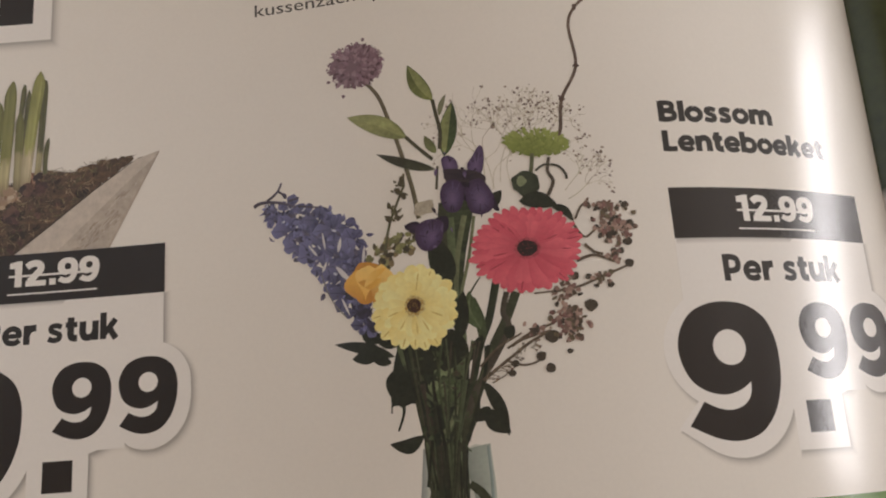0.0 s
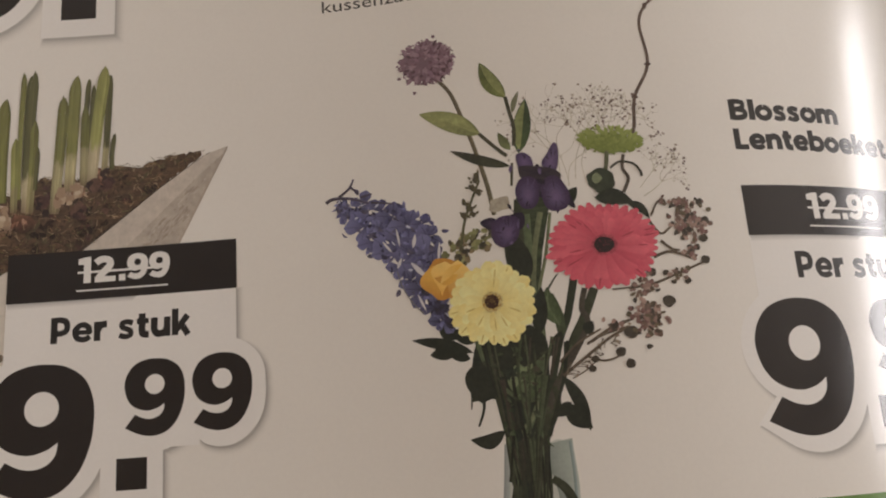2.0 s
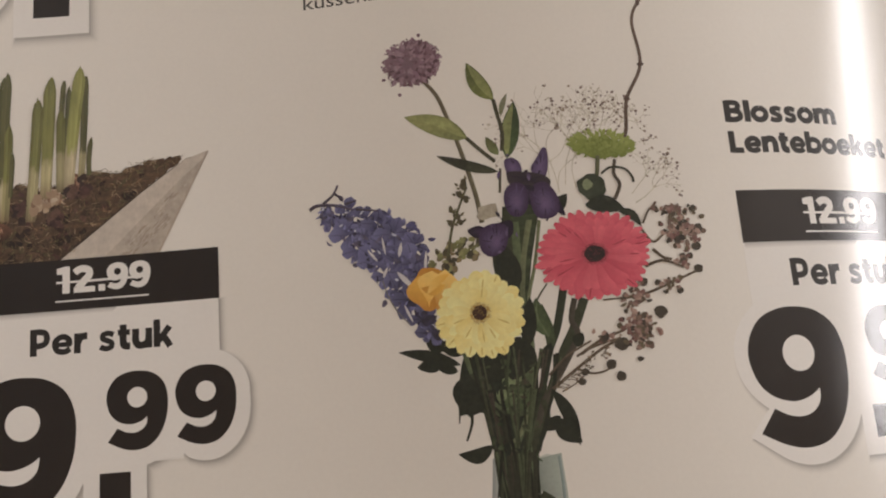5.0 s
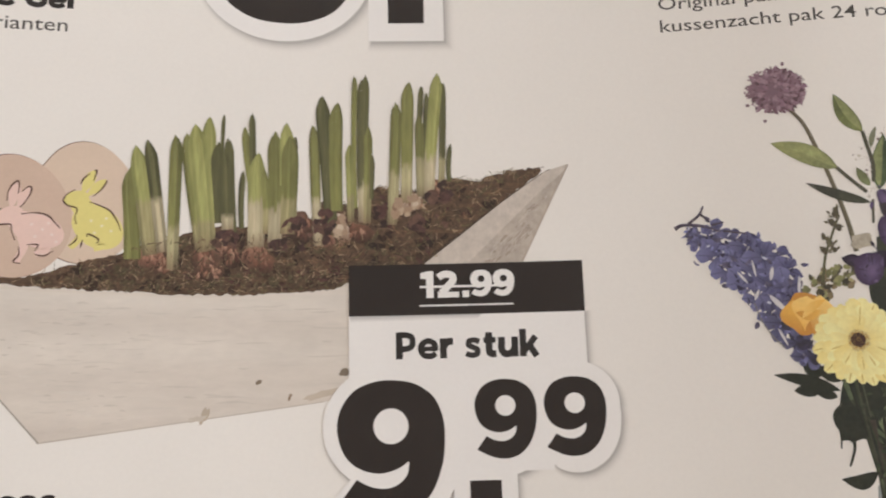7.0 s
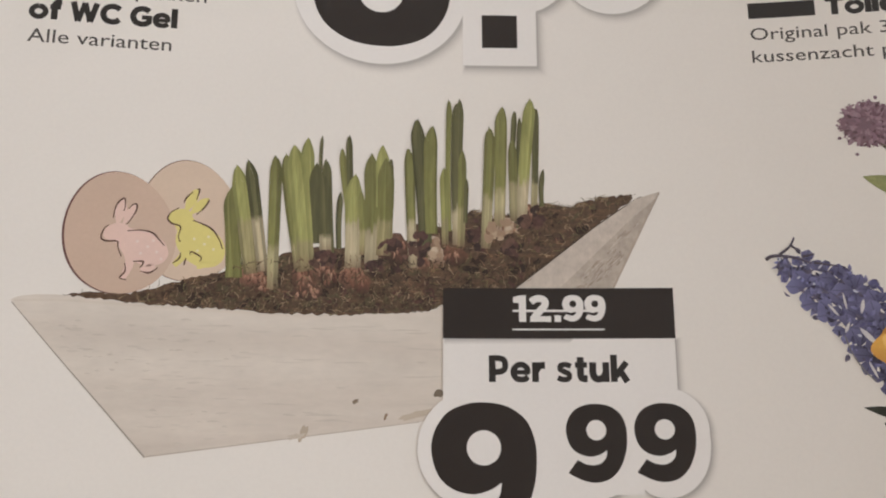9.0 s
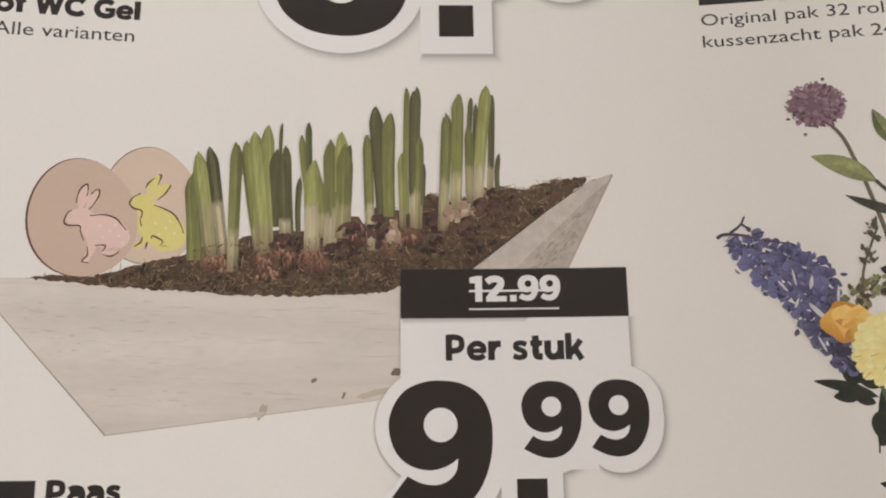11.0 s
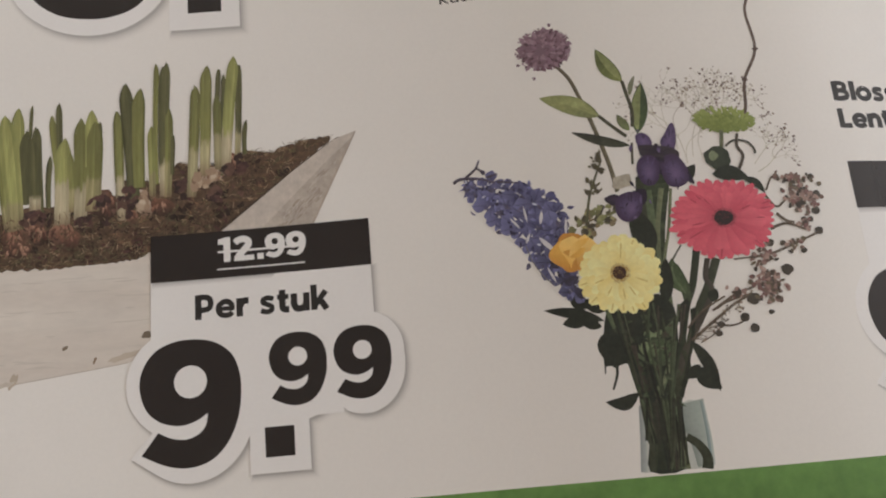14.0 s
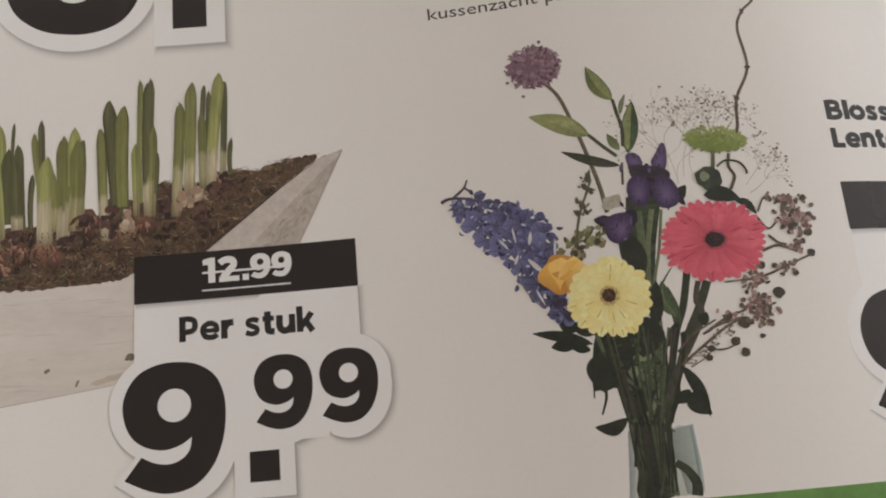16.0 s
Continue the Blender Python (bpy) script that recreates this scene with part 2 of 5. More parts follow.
# Heavy upright letters drawn with a broad pen, one capital high: each stroke is a pen width and the turns of its middle line,
# smoothed where "~" leads.
X = 0.74
GLYPHS = {}
GLYPHS["P"] = (0.80, [(0.25, "|", (0.125, 0), (0.125, 1)), (0.215, "~", (0.12, 0.89), (0.40, 0.89), (0.60, 0.82), (0.655, 0.64), (0.60, 0.46), (0.40, 0.38), (0.12, 0.38))])
GLYPHS["B"] = (0.86, [(0.25, "|", (0.125, 0), (0.125, 1)), (0.20, "~", (0.12, 0.90), (0.42, 0.90), (0.63, 0.83), (0.61, 0.62), (0.42, 0.53), (0.12, 0.53)),
                (0.21, "~", (0.12, 0.52), (0.46, 0.51), (0.69, 0.42), (0.69, 0.20), (0.46, 0.105), (0.12, 0.105))])
GLYPHS["L"] = (0.66, [(0.25, "|", (0.125, 0), (0.125, 1)), (0.21, "|", (0.12, 0.105), (0.65, 0.105))])
GLYPHS["T"] = (0.80, [(0.25, "|", (0.40, 0), (0.40, 0.9)), (0.21, "|", (0.0, 0.895), (0.80, 0.895))])
GLYPHS["W"] = (1.30, [(0.23, "|", (0.12, 1), (0.38, 0)), (0.21, "|", (0.38, 0), (0.65, 0.98)), (0.21, "|", (0.65, 0.98), (0.92, 0)), (0.23, "|", (0.92, 0), (1.18, 1))])
GLYPHS["C"] = (0.94, [(0.24, "~", (0.87, 0.76), (0.72, 0.87), (0.51, 0.90), (0.25, 0.80), (0.125, 0.5), (0.25, 0.20), (0.51, 0.10), (0.72, 0.13), (0.87, 0.24))])
GLYPHS["G"] = (0.98, [(0.24, "~", (0.86, 0.78), (0.70, 0.88), (0.51, 0.90), (0.25, 0.80), (0.125, 0.5), (0.25, 0.20), (0.53, 0.10), (0.72, 0.13), (0.85, 0.22)), (0.22, "|", (0.86, 0.14), (0.86, 0.54)), (0.19, "|", (0.52, 0.45), (0.96, 0.45))])
GLYPHS["e"] = (0.80, [(0.17, "|", (0.10, 0.365), (0.76, 0.365)), (0.21, "~", (0.685, 0.32), (0.66, 0.52), (0.52, 0.63), (0.40, 0.65), (0.26, 0.61), (0.12, 0.48), (0.115, 0.30), (0.22, 0.14), (0.40, 0.095), (0.56, 0.11), (0.70, 0.20))])
GLYPHS["r"] = (0.53, [(0.25, "|", (0.125, 0), (0.125, X)), (0.25, "~", (0.14, 0.40), (0.22, 0.54), (0.34, 0.615), (0.52, 0.625))])
GLYPHS["s"] = (0.66, [(0.195, "~", (0.59, 0.585), (0.46, 0.635), (0.32, 0.65), (0.17, 0.60), (0.16, 0.47), (0.33, 0.385), (0.50, 0.30), (0.50, 0.15), (0.34, 0.09), (0.18, 0.11), (0.05, 0.165))])
GLYPHS["t"] = (0.54, [(0.25, "~", (0.24, 0.93), (0.24, 0.60), (0.24, 0.28), (0.30, 0.14), (0.52, 0.12)), (0.20, "|", (0.02, 0.64), (0.51, 0.64))])
GLYPHS["u"] = (0.78, [(0.25, "~", (0.125, X), (0.125, 0.50), (0.125, 0.30), (0.22, 0.14), (0.38, 0.11), (0.56, 0.18), (0.65, 0.34)), (0.25, "|", (0.655, 0), (0.655, X))])
GLYPHS["n"] = (0.78, [(0.25, "|", (0.125, 0), (0.125, X)), (0.25, "~", (0.13, 0.40), (0.22, 0.57), (0.40, 0.635), (0.57, 0.59), (0.65, 0.44), (0.655, 0.2), (0.655, 0))])
GLYPHS["m"] = (1.20, [(0.25, "|", (0.125, 0), (0.125, X)), (0.24, "~", (0.13, 0.40), (0.22, 0.58), (0.38, 0.635), (0.53, 0.58), (0.60, 0.44), (0.60, 0.2), (0.60, 0)),
                (0.24, "~", (0.60, 0.40), (0.69, 0.58), (0.85, 0.635), (1.0, 0.58), (1.075, 0.44), (1.075, 0.2), (1.075, 0))])
GLYPHS["o"] = (0.82, [(0.22, "~", (0.41, 0.645), (0.25, 0.60), (0.12, 0.46), (0.12, 0.28), (0.25, 0.14), (0.41, 0.095), (0.57, 0.14), (0.70, 0.28), (0.70, 0.46), (0.57, 0.60), (0.41, 0.645))])
GLYPHS["b"] = (0.84, [(0.25, "|", (0.125, 0), (0.125, 1.02)), (0.22, "~", (0.14, 0.22), (0.28, 0.12), (0.44, 0.095), (0.62, 0.15), (0.72, 0.28), (0.72, 0.46), (0.62, 0.59), (0.44, 0.645), (0.28, 0.62), (0.14, 0.52))])
GLYPHS["p"] = (0.84, [(0.25, "|", (0.125, -0.25), (0.125, X)), (0.22, "~", (0.14, 0.22), (0.28, 0.12), (0.44, 0.095), (0.62, 0.15), (0.72, 0.28), (0.72, 0.46), (0.62, 0.59), (0.44, 0.645), (0.28, 0.62), (0.14, 0.52))])
GLYPHS["a"] = (0.74, [(0.24, "~", (0.62, 0), (0.62, 0.25), (0.62, 0.42), (0.53, 0.59), (0.34, 0.64), (0.20, 0.62), (0.08, 0.56)), (0.18, "~", (0.60, 0.37), (0.42, 0.39), (0.22, 0.36), (0.11, 0.23), (0.18, 0.11), (0.36, 0.085), (0.60, 0.20))])
GLYPHS["k"] = (0.80, [(0.25, "|", (0.125, 0), (0.125, 1.02)), (0.23, "|", (0.18, 0.20), (0.64, 0.74)), (0.24, "|", (0.36, 0.44), (0.66, 0.0))])
GLYPHS["l"] = (0.25, [(0.25, "|", (0.125, 0), (0.125, 1.02))])
GLYPHS["i"] = (0.25, [(0.25, "|", (0.125, 0), (0.125, X)), (0.25, "|", (0.125, 0.84), (0.125, 1.04))])
GLYPHS["f"] = (0.50, [(0.25, "~", (0.23, 0), (0.23, 0.45), (0.23, 0.72), (0.31, 0.88), (0.53, 0.91)), (0.20, "|", (0.02, 0.64), (0.50, 0.64))])
GLYPHS[" "] = (0.30, [])


def pen(pr, line, w, colour):
    """A band of even width along a line, with square ends."""
    line = [np.array(p, float) for p in line]
    n, left, right = len(line), [], []
    for i, p in enumerate(line):
        d = line[min(i + 1, n - 1)] - line[max(i - 1, 0)]
        side = np.array((-d[1], d[0])) / max(1e-6, np.hypot(*d)) * w / 2
        left.append(tuple(p + side))
        right.append(tuple(p - side))
    pr.strip(left, right, [colour] * n)


def bold_words(words, x0, x1, base, height, colour, parent, name, label=""):
    """Heavy words between x0 and x1 on a base line; height is that of a capital."""
    single = parent == leaflet
    heavy, gap = (1.2, 0.06) if single else (1.09, 0.075)
    pr, at = Print(), 0.0
    heading = tagged(new(name), label) if single else None
    total = sum(GLYPHS[c][0] + gap for c in words) - gap
    k = (x1 - x0) / total
    for c in words:
        wide, strokes = GLYPHS[c]
        for w, way, *turns in strokes:
            line = turns if way == "|" else smooth_line(turns, 5)
            upright = way == "|" and abs(turns[0][1] - turns[1][1]) > abs(turns[0][0] - turns[1][0])
            pen(pr, [(x0 + (at + x) * k, base + y * height) for x, y in line], heavy * w * (k if upright else (k + height) / 2), colour)
        at += wide + gap
        if single and strokes:
            pr.finish("letter", MAT_FLAT, heading)
            pr = Print()
    if single:
        heading.parent = parent
        return heading
    return pr.finish(name, MAT_FLAT, parent, label)


def bar_words(x0, x1, base, height, colour, parent, name, label):
    """Plain bars in place of a name."""
    pr = Print()
    pr.area([[(x0, base), (x1, base), (x1, base + height), (x0, base + height)]], colour)
    return pr.finish(name, MAT_FLAT, parent, label)


# inks
PAGE_TINT = (0.762, 0.738, 0.690)
LABEL_WHITE = (0.778, 0.763, 0.735)
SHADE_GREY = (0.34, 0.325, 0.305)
BLACK = (0.022, 0.0165, 0.0138)
TEXT_BLACK = (0.024, 0.021, 0.019)
TEXT_GREY = (0.07, 0.065, 0.06)

# ---- the unseen room: table, walls, window, added fill opening and lamp housing ----
def box(bm, lo, hi):
    made = bmesh.ops.create_cube(bm, size=1)["verts"]
    bmesh.ops.scale(bm, vec=[h - l for l, h in zip(lo, hi)], verts=made)
    bmesh.ops.translate(bm, vec=[(l + h) / 2 for l, h in zip(lo, hi)], verts=made)


def slab(name, boxes, material, label):
    bm = bmesh.new()
    for lo, hi in boxes:
        box(bm, lo, hi)
    ob = tagged(part(name, bm, material, None, label), kind="structure")
    ob.matrix_world = ROOM
    return ob


W, E, S, N, LOW, TOP, T = -1.37, 1.28, -2.4, 3.7, -0.75, 1.85, 0.15
slab("floor", [((W - T, S - T, LOW - T), (E + T, N + T, LOW))], MAT_FLOOR, "plain brown wooden floor of the room")
slab("ceiling", [((W - T, S - T, TOP), (E + T, N + T, TOP + T))], MAT_WALL, "plain white painted ceiling of the room")
# The opening in this unseen west wall is added for the cool fill.
VY0, VY1, VZ0, VZ1 = -1.65, -0.05, 0.75, 1.7
slab("wall_west", [((W - T, S - T, LOW), (W, VY0, TOP)), ((W - T, VY1, LOW), (W, N + T, TOP)),
                   ((W - T, VY0, LOW), (W, VY1, VZ0)), ((W - T, VY0, VZ1), (W, VY1, TOP))], MAT_WALL,
     "off-white painted wall with a window opening")
slab("wall_south", [((W, S - T, LOW), (E, S, TOP))], MAT_WALL, "plain off-white painted room wall")
slab("wall_north", [((W, N, LOW), (E, N + T, TOP))], MAT_WALL, "plain off-white painted room wall")
WY0, WY1, WZ0, WZ1 = 1.05, 3.35, 0.72, 1.08
slab("wall_east", [((E, S - T, LOW), (E + T, WY0, TOP)), ((E, WY1, LOW), (E + T, N + T, TOP)),
                   ((E, WY0, LOW), (E + T, WY1, WZ0)), ((E, WY0, WZ1), (E + T, WY1, TOP))], MAT_WALL,
     "off-white painted wall with a window opening")


def build_table():
    table = tagged(new("table"), "plain oiled wooden table under the leaflet", "table")
    table.matrix_world = ROOM
    bm = bmesh.new()
    box(bm, (-0.75, -0.4, -0.03), (0.85, 0.6, 0.0))
    bmesh.ops.bevel(bm, geom=bm.edges[:], offset=0.004, segments=2, affect="EDGES")
    part("tabletop", bm, MAT_TABLE, table)
    for x in (-0.68, 0.72):
        for y in (-0.33, 0.47):
            bm = bmesh.new()
            box(bm, (x, y, LOW), (x + 0.06, y + 0.06, -0.03))
            bmesh.ops.bevel(bm, geom=bm.edges[:], offset=0.004, segments=1, affect="EDGES")
            part("leg", bm, MAT_TABLE, table)


build_table()


def window_frame(name, x, y0, y1, z0, z1):
    """A white wooden frame with a middle bar, set in a wall's opening."""
    bm = bmesh.new()
    w = 0.04
    box(bm, (x - 0.03, y0, z0), (x + 0.03, y0 + w, z1))
    box(bm, (x - 0.03, y1 - w, z0), (x + 0.03, y1, z1))
    box(bm, (x - 0.03, y0 + w, z0), (x + 0.03, y1 - w, z0 + w))
    box(bm, (x - 0.03, y0 + w, z1 - w), (x + 0.03, y1 - w, z1))
    ob = tagged(part(name, bm, MAT_ENAMEL, None, "white painted wooden window frame"), kind="structure")
    ob.matrix_world = ROOM
    return ob


window_frame("window_1", E + 0.1, WY0, WY1, WZ0, WZ1)
# Frame for the made-up opening round the west fill.
window_frame("added_window", W - 0.1, VY0, VY1, VZ0, VZ1)
# Housing made up for the warm fill lamp; stays out of view.
fill_housing = tagged(new("fill_lamp_housing"), "square white enamel housing added over the warm fill lamp, unseen", "ceiling lamp")
fill_housing.matrix_world = ROOM
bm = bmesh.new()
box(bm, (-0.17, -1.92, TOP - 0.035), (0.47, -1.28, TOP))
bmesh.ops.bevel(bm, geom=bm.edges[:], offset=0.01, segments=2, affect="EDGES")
part("housing_body", bm, MAT_ENAMEL, fill_housing)

# ---- the leaflet: sheets ----
leaflet = tagged(new("leaflet"), "open glossy paper advertising leaflet lying on a table", "leaflet")


def bent_page(name, nodes, xs, zs, slopes, thick, label, tint, bands=36, under=False):
    """A sheet of paper with thickness, bent across its width."""
    mesh = bpy.data.meshes.new(name)
    vs = np.linspace(FOOT, HEAD, bands + 1)
    top, low, norms = [], [], []
    for x, z, a in zip(xs, zs, slopes):
        for v in vs:
            top.append((x, v / 1000, z))
            low.append((x + math.sin(a) * thick, v / 1000, z - math.cos(a) * thick))
            norms.append((-math.sin(a), 0, math.cos(a)))
    n, m, faces = len(nodes), bands + 1, []
    for i in range(n - 1):
        for j in range(bands):
            a, b, c, d = i * m + j, (i + 1) * m + j, (i + 1) * m + j + 1, i * m + j + 1
            faces.append((a, b, c, d))
            o = n * m
            faces.append((a + o, d + o, c + o, b + o))
    o = n * m
    for i in range(n - 1):
        faces.append((i * m, i * m + o, (i + 1) * m + o, (i + 1) * m))
        k = bands
        faces.append((i * m + k, (i + 1) * m + k, (i + 1) * m + k + o, i * m + k + o))
    for j in range(bands):
        faces.append((j, j + 1, j + 1 + o, j + o))
        k = (n - 1) * m
        faces.append((k + j, k + j + o, k + j + 1 + o, k + j + 1))
    mesh.from_pydata(top + low, [], faces)
    layer = mesh.color_attributes.new("ink", "FLOAT_COLOR", "POINT")
    layer.data.foreach_set("color", np.array([(*(tint(p) if callable(tint) else tint), 1.0) for p in top + low], "f").ravel())
    mesh.polygons.foreach_set("use_smooth", [True] * len(mesh.polygons))
    mesh.materials.append(MAT_PAPER)
    mesh.update()
    mesh.normals_split_custom_set_from_vertices(norms + [tuple(-c for c in q) for q in norms])
    ob = new(name, mesh)
    ob.parent = leaflet
    return tagged(ob, label)


keep = NU <= FOLD + 0.7
bent_page("left_page", NU[keep], NX[keep], NZ[keep], NA[keep], 0.00009, "off-white glossy page curling down into the fold", PAGE_TINT)
# the pages under it follow its bend
for k in range(1, 4):
    drop = np.minimum(k * 0.0009, (NZ - 0.0006) * (k / 4))
    bent_page("under_page", NU[keep], NX[keep], NZ[keep] - drop, NA[keep], 0.00009, "white page underneath", PAGE_TINT, bands=4)

# the right page rises out of the fold
FX, FZ = float(np.interp(FOLD, NU, NX)) + 0.0004, float(np.interp(FOLD, NU, NZ)) - 0.0012
RU, RX, RZ, RA = sheet_line(0, 230, 2.0, [0, 6, 20, 45, 80, 120, 230], [52, 34, 14, 4, 0, -3, -2], 0)
RX, RZ = RX + FX, RZ + FZ
RIGHT_GREEN, RIGHT_PALE = ink(50, 54, 22), (0.62, 0.59, 0.57)
right_page = bent_page("right_page", RU, RX, RZ, RA, 0.00009, "page rising from the fold with a dark green picture",
                       lambda p: RIGHT_GREEN if p[1] > 0.0165 else RIGHT_PALE, bands=143)
right_page.data.materials[0] = MAT_GRASS
for k in range(1, 4):
    drop = np.minimum(k * 0.0009, (RZ - 0.0006) * (k / 4))
    bent_page("under_page", RU, RX, RZ - drop, RA, 0.00009, "white page underneath", PAGE_TINT, bands=4)
bm = bmesh.new()
box(bm, (FX - 0.008, FOOT / 1000, 0.0), (FX + 0.008, HEAD / 1000, FZ - 0.004))
part("fold_block", bm, MAT_PAPER, leaflet, "folded paper spine of the leaflet")

# ---- printed green band along the foot ----
band = Print()
EDGE = -32.15
n = 60
us = np.linspace(OUTER + 0.2, FOLD - 0.2, n)
band_low, band_mid = ink(64, 88, 40), ink(88, 118, 58)
band.strip([(u, EDGE) for u in us], [(u, FOOT + 0.2) for u in us], [(band_mid, band_low)] * n)
green_band = band.finish("green_band", MAT_GRASS, leaflet, "grass-green printed band along the page foot")

# ---- price labels ----
NINE = [(0.50, 0), (0.72, -0.035), (0.90, -0.16), (0.985, -0.35), (1.0, -0.56), (0.97, -0.79), (0.87, -1.03), (0.70, -1.20), (0.48, -1.26),
        (0.26, -1.225), (0.02, -1.11), (0.18, -0.90), (0.31, -0.965), (0.45, -0.985), (0.57, -0.945), (0.645, -0.86), (0.665, -0.745),
        (0.55, -0.815), (0.38, -0.85), (0.19, -0.795), (0.06, -0.665), (0.0, -0.45), (0.035, -0.26), (0.15, -0.10), (0.32, -0.02)]


def nine(x, y, w, upside=False):
    """Loops of a heavy figure nine with its top left at (x, y); upside turns it into a six."""
    def put(p):
        return (x + w - p[0] * w, y - 1.26 * w - p[1] * w) if upside else (x + p[0] * w, y + p[1] * w)
    return [[put(p) for p in smooth_loop(NINE, (10, 11, 16))], [put(p) for p in ellipse((0.5, -0.425), 0.163, 0.163, n=28)]]


def nine_outline(x, y, w, pad, upside=False):
    """The two rounded shapes (bowl and tail) that surround a nine."""
    def put(p):
        return (x + w - p[0], y - 1.26 * w - p[1]) if upside else (x + p[0], y + p[1])
    bowl = ellipse((0.5 * w, -0.43 * w), 0.5 * w + pad * 0.88, 0.43 * w + pad, n=44)
    tail = ellipse((0.5 * w, -0.70 * w), 0.5 * w + pad * 0.88, 0.56 * w + pad, n=44)
    lower = [p for p in tail if p[1] < -0.70 * w]
    low = [(0.0 * w - pad * 0.55, -1.13 * w)] + [p for p in lower if p[0] > 0.12 * w and p[1] < -0.7 * w] + [(0.8 * w, -0.5 * w), (0.3 * w, -0.7 * w)]
    low = sorted(set(low), key=lambda p: math.atan2(p[1] + 0.95 * w, p[0] - 0.5 * w))
    flank = [p for p in ellipse((0.5 * w, -0.63 * w), 0.5 * w + pad * 0.9, 0.63 * w + pad, n=60) if p[0] > 0.5 * w]
    flank.sort(key=lambda p: p[1])
    return [[put(p) for p in bowl], [put(p) for p in low], [put(p) for p in flank]]


def cast(loop, reach, shift):
    """The outer line of a printed soft shade round a loop."""
    c = np.mean(loop, axis=0)
    out = []
    n = len(loop)
    for i, p in enumerate(loop):
        d = np.array(loop[(i + 1) % n]) - np.array(loop[i - 1])
        side = np.array((d[1], -d[0])) / max(1e-6, np.hypot(*d))
        if np.dot(side, np.array(p) - c) < 0:
            side = -side
        out.append(tuple(np.array(p) + side * reach + np.array(shift)))
    return out


def dense(loop, gap=1.0):
    out = []
    for i, p in enumerate(loop):
        q = loop[(i + 1) % len(loop)]
        k = max(1, int(math.hypot(q[0] - p[0], q[1] - p[1]) / gap))
        out += [(p[0] + (q[0] - p[0]) * s / k, p[1] + (q[1] - p[1]) * s / k) for s in range(k)]
    return out


def rect(x0, y0, x1, y1):
    return [(x0, y0), (x1, y0), (x1, y1), (x0, y1)]


def price_label(ox, oy, k, label, words=True, margin=2.45, large=(-1.85, -18.15, 16.35), small=((19.15, -18.4, 9.5), (29.8, -18.3, 9.5)), point=(18.1, -38.2, 4.75)):
    """A white die-cut style price label: bar with the old price, unit, and large figures (left, top, width)."""
    def put(x, y):
        return (ox + x * k, oy + y * k)
    pad = margin * k
    six = not words
    shapes = nine_outline(*put(*large[:2]), large[2] * k, pad, six)
    for x, y, w in small:
        shapes += nine_outline(*put(x, y), w * k, pad)
    inner = []
    if point:
        px, py, pw = point
        shapes.append(rect(*put(px - margin, py - margin), *put(px + pw + margin, py + pw + 3.5)))
        inner = [rect(*put(px - 4.6, py + 6.0), *put(small[1][0] + 1.2 if words else px + pw, small[0][1] + 1.4))]
    if words:
        shapes.append(rect(*put(0.0, -22.0), *put(36.9, -8.0)))
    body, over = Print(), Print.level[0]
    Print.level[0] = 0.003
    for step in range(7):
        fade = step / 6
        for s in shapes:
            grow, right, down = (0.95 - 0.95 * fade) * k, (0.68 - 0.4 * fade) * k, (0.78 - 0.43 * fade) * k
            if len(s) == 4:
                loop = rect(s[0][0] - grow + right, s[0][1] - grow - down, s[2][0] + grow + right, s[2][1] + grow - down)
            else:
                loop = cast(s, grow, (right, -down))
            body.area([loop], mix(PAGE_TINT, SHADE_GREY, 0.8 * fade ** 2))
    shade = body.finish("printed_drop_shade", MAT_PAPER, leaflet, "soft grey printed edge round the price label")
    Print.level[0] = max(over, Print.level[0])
    body = Print()
    for s in shapes + inner:
        body.area([s], LABEL_WHITE)
    card = body.finish("price_label", MAT_PAPER, leaflet, label)
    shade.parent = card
    figures = [(nine(*put(*large[:2]), large[2] * k, six), "large_figure")]
    figures += [(nine(*put(x, y), w * k), "small_figure") for x, y, w in small]
    if point:
        figures.append(([rect(*put(px, py), *put(px + pw, py + pw))], "price_point"))
    for loops, name in figures:
        pr = Print()
        pr.area(loops, BLACK)
        pr.finish(name, MAT_FLAT, card, "bold black printed figure" if "figure" in name else "square black decimal point")
    if not words:
        return
    pr = Print()
    pr.strip([put(0.2, -8.0), put(21.0, -8.0)], [put(0.2, -9.15), put(20.0, -8.95)], [((0.36, 0.345, 0.33), LABEL_WHITE)] * 2)
    pr.finish("bar_shade", MAT_FLAT, card, "soft grey printed edge under the bar")
    pr = Print()
    pr.area([rect(*put(0, -8.15), *put(37.05, 0))], BLACK)
    pr.finish("price_bar", MAT_FLAT, card, "black bar behind the old price")
    pr = Print()
    pr.area([[put(*q) for q in ((11.3, -2.35), (11.3, -1.45), (12.55, -1.15), (13.35, -1.15), (13.35, -5.45), (12.2, -5.45), (12.2, -2.4))]], LABEL_WHITE)
    two = smooth_line([put(*q) for q in ((14.15, -2.25), (14.75, -1.8), (15.6, -1.68), (16.35, -2.0), (16.4, -2.75), (15.75, -3.5), (14.6, -4.75))])
    stem(pr, two, 1.1 * k, 1.15 * k, LABEL_WHITE, LABEL_WHITE, False)
    pr.area([rect(*put(14.0, -5.45), *put(17.35, -4.55))], LABEL_WHITE)
    pr.area([rect(*put(17.9, -5.45), *put(18.95, -4.4))], LABEL_WHITE)
    pr.area(nine(*put(19.2, -1.1), 3.4 * k), LABEL_WHITE)
    pr.area(nine(*put(22.75, -1.1), 3.4 * k), LABEL_WHITE)
    pr.finish("old_price", MAT_FLAT, card, "white crossed-out old price 12.99")
    pr = Print()
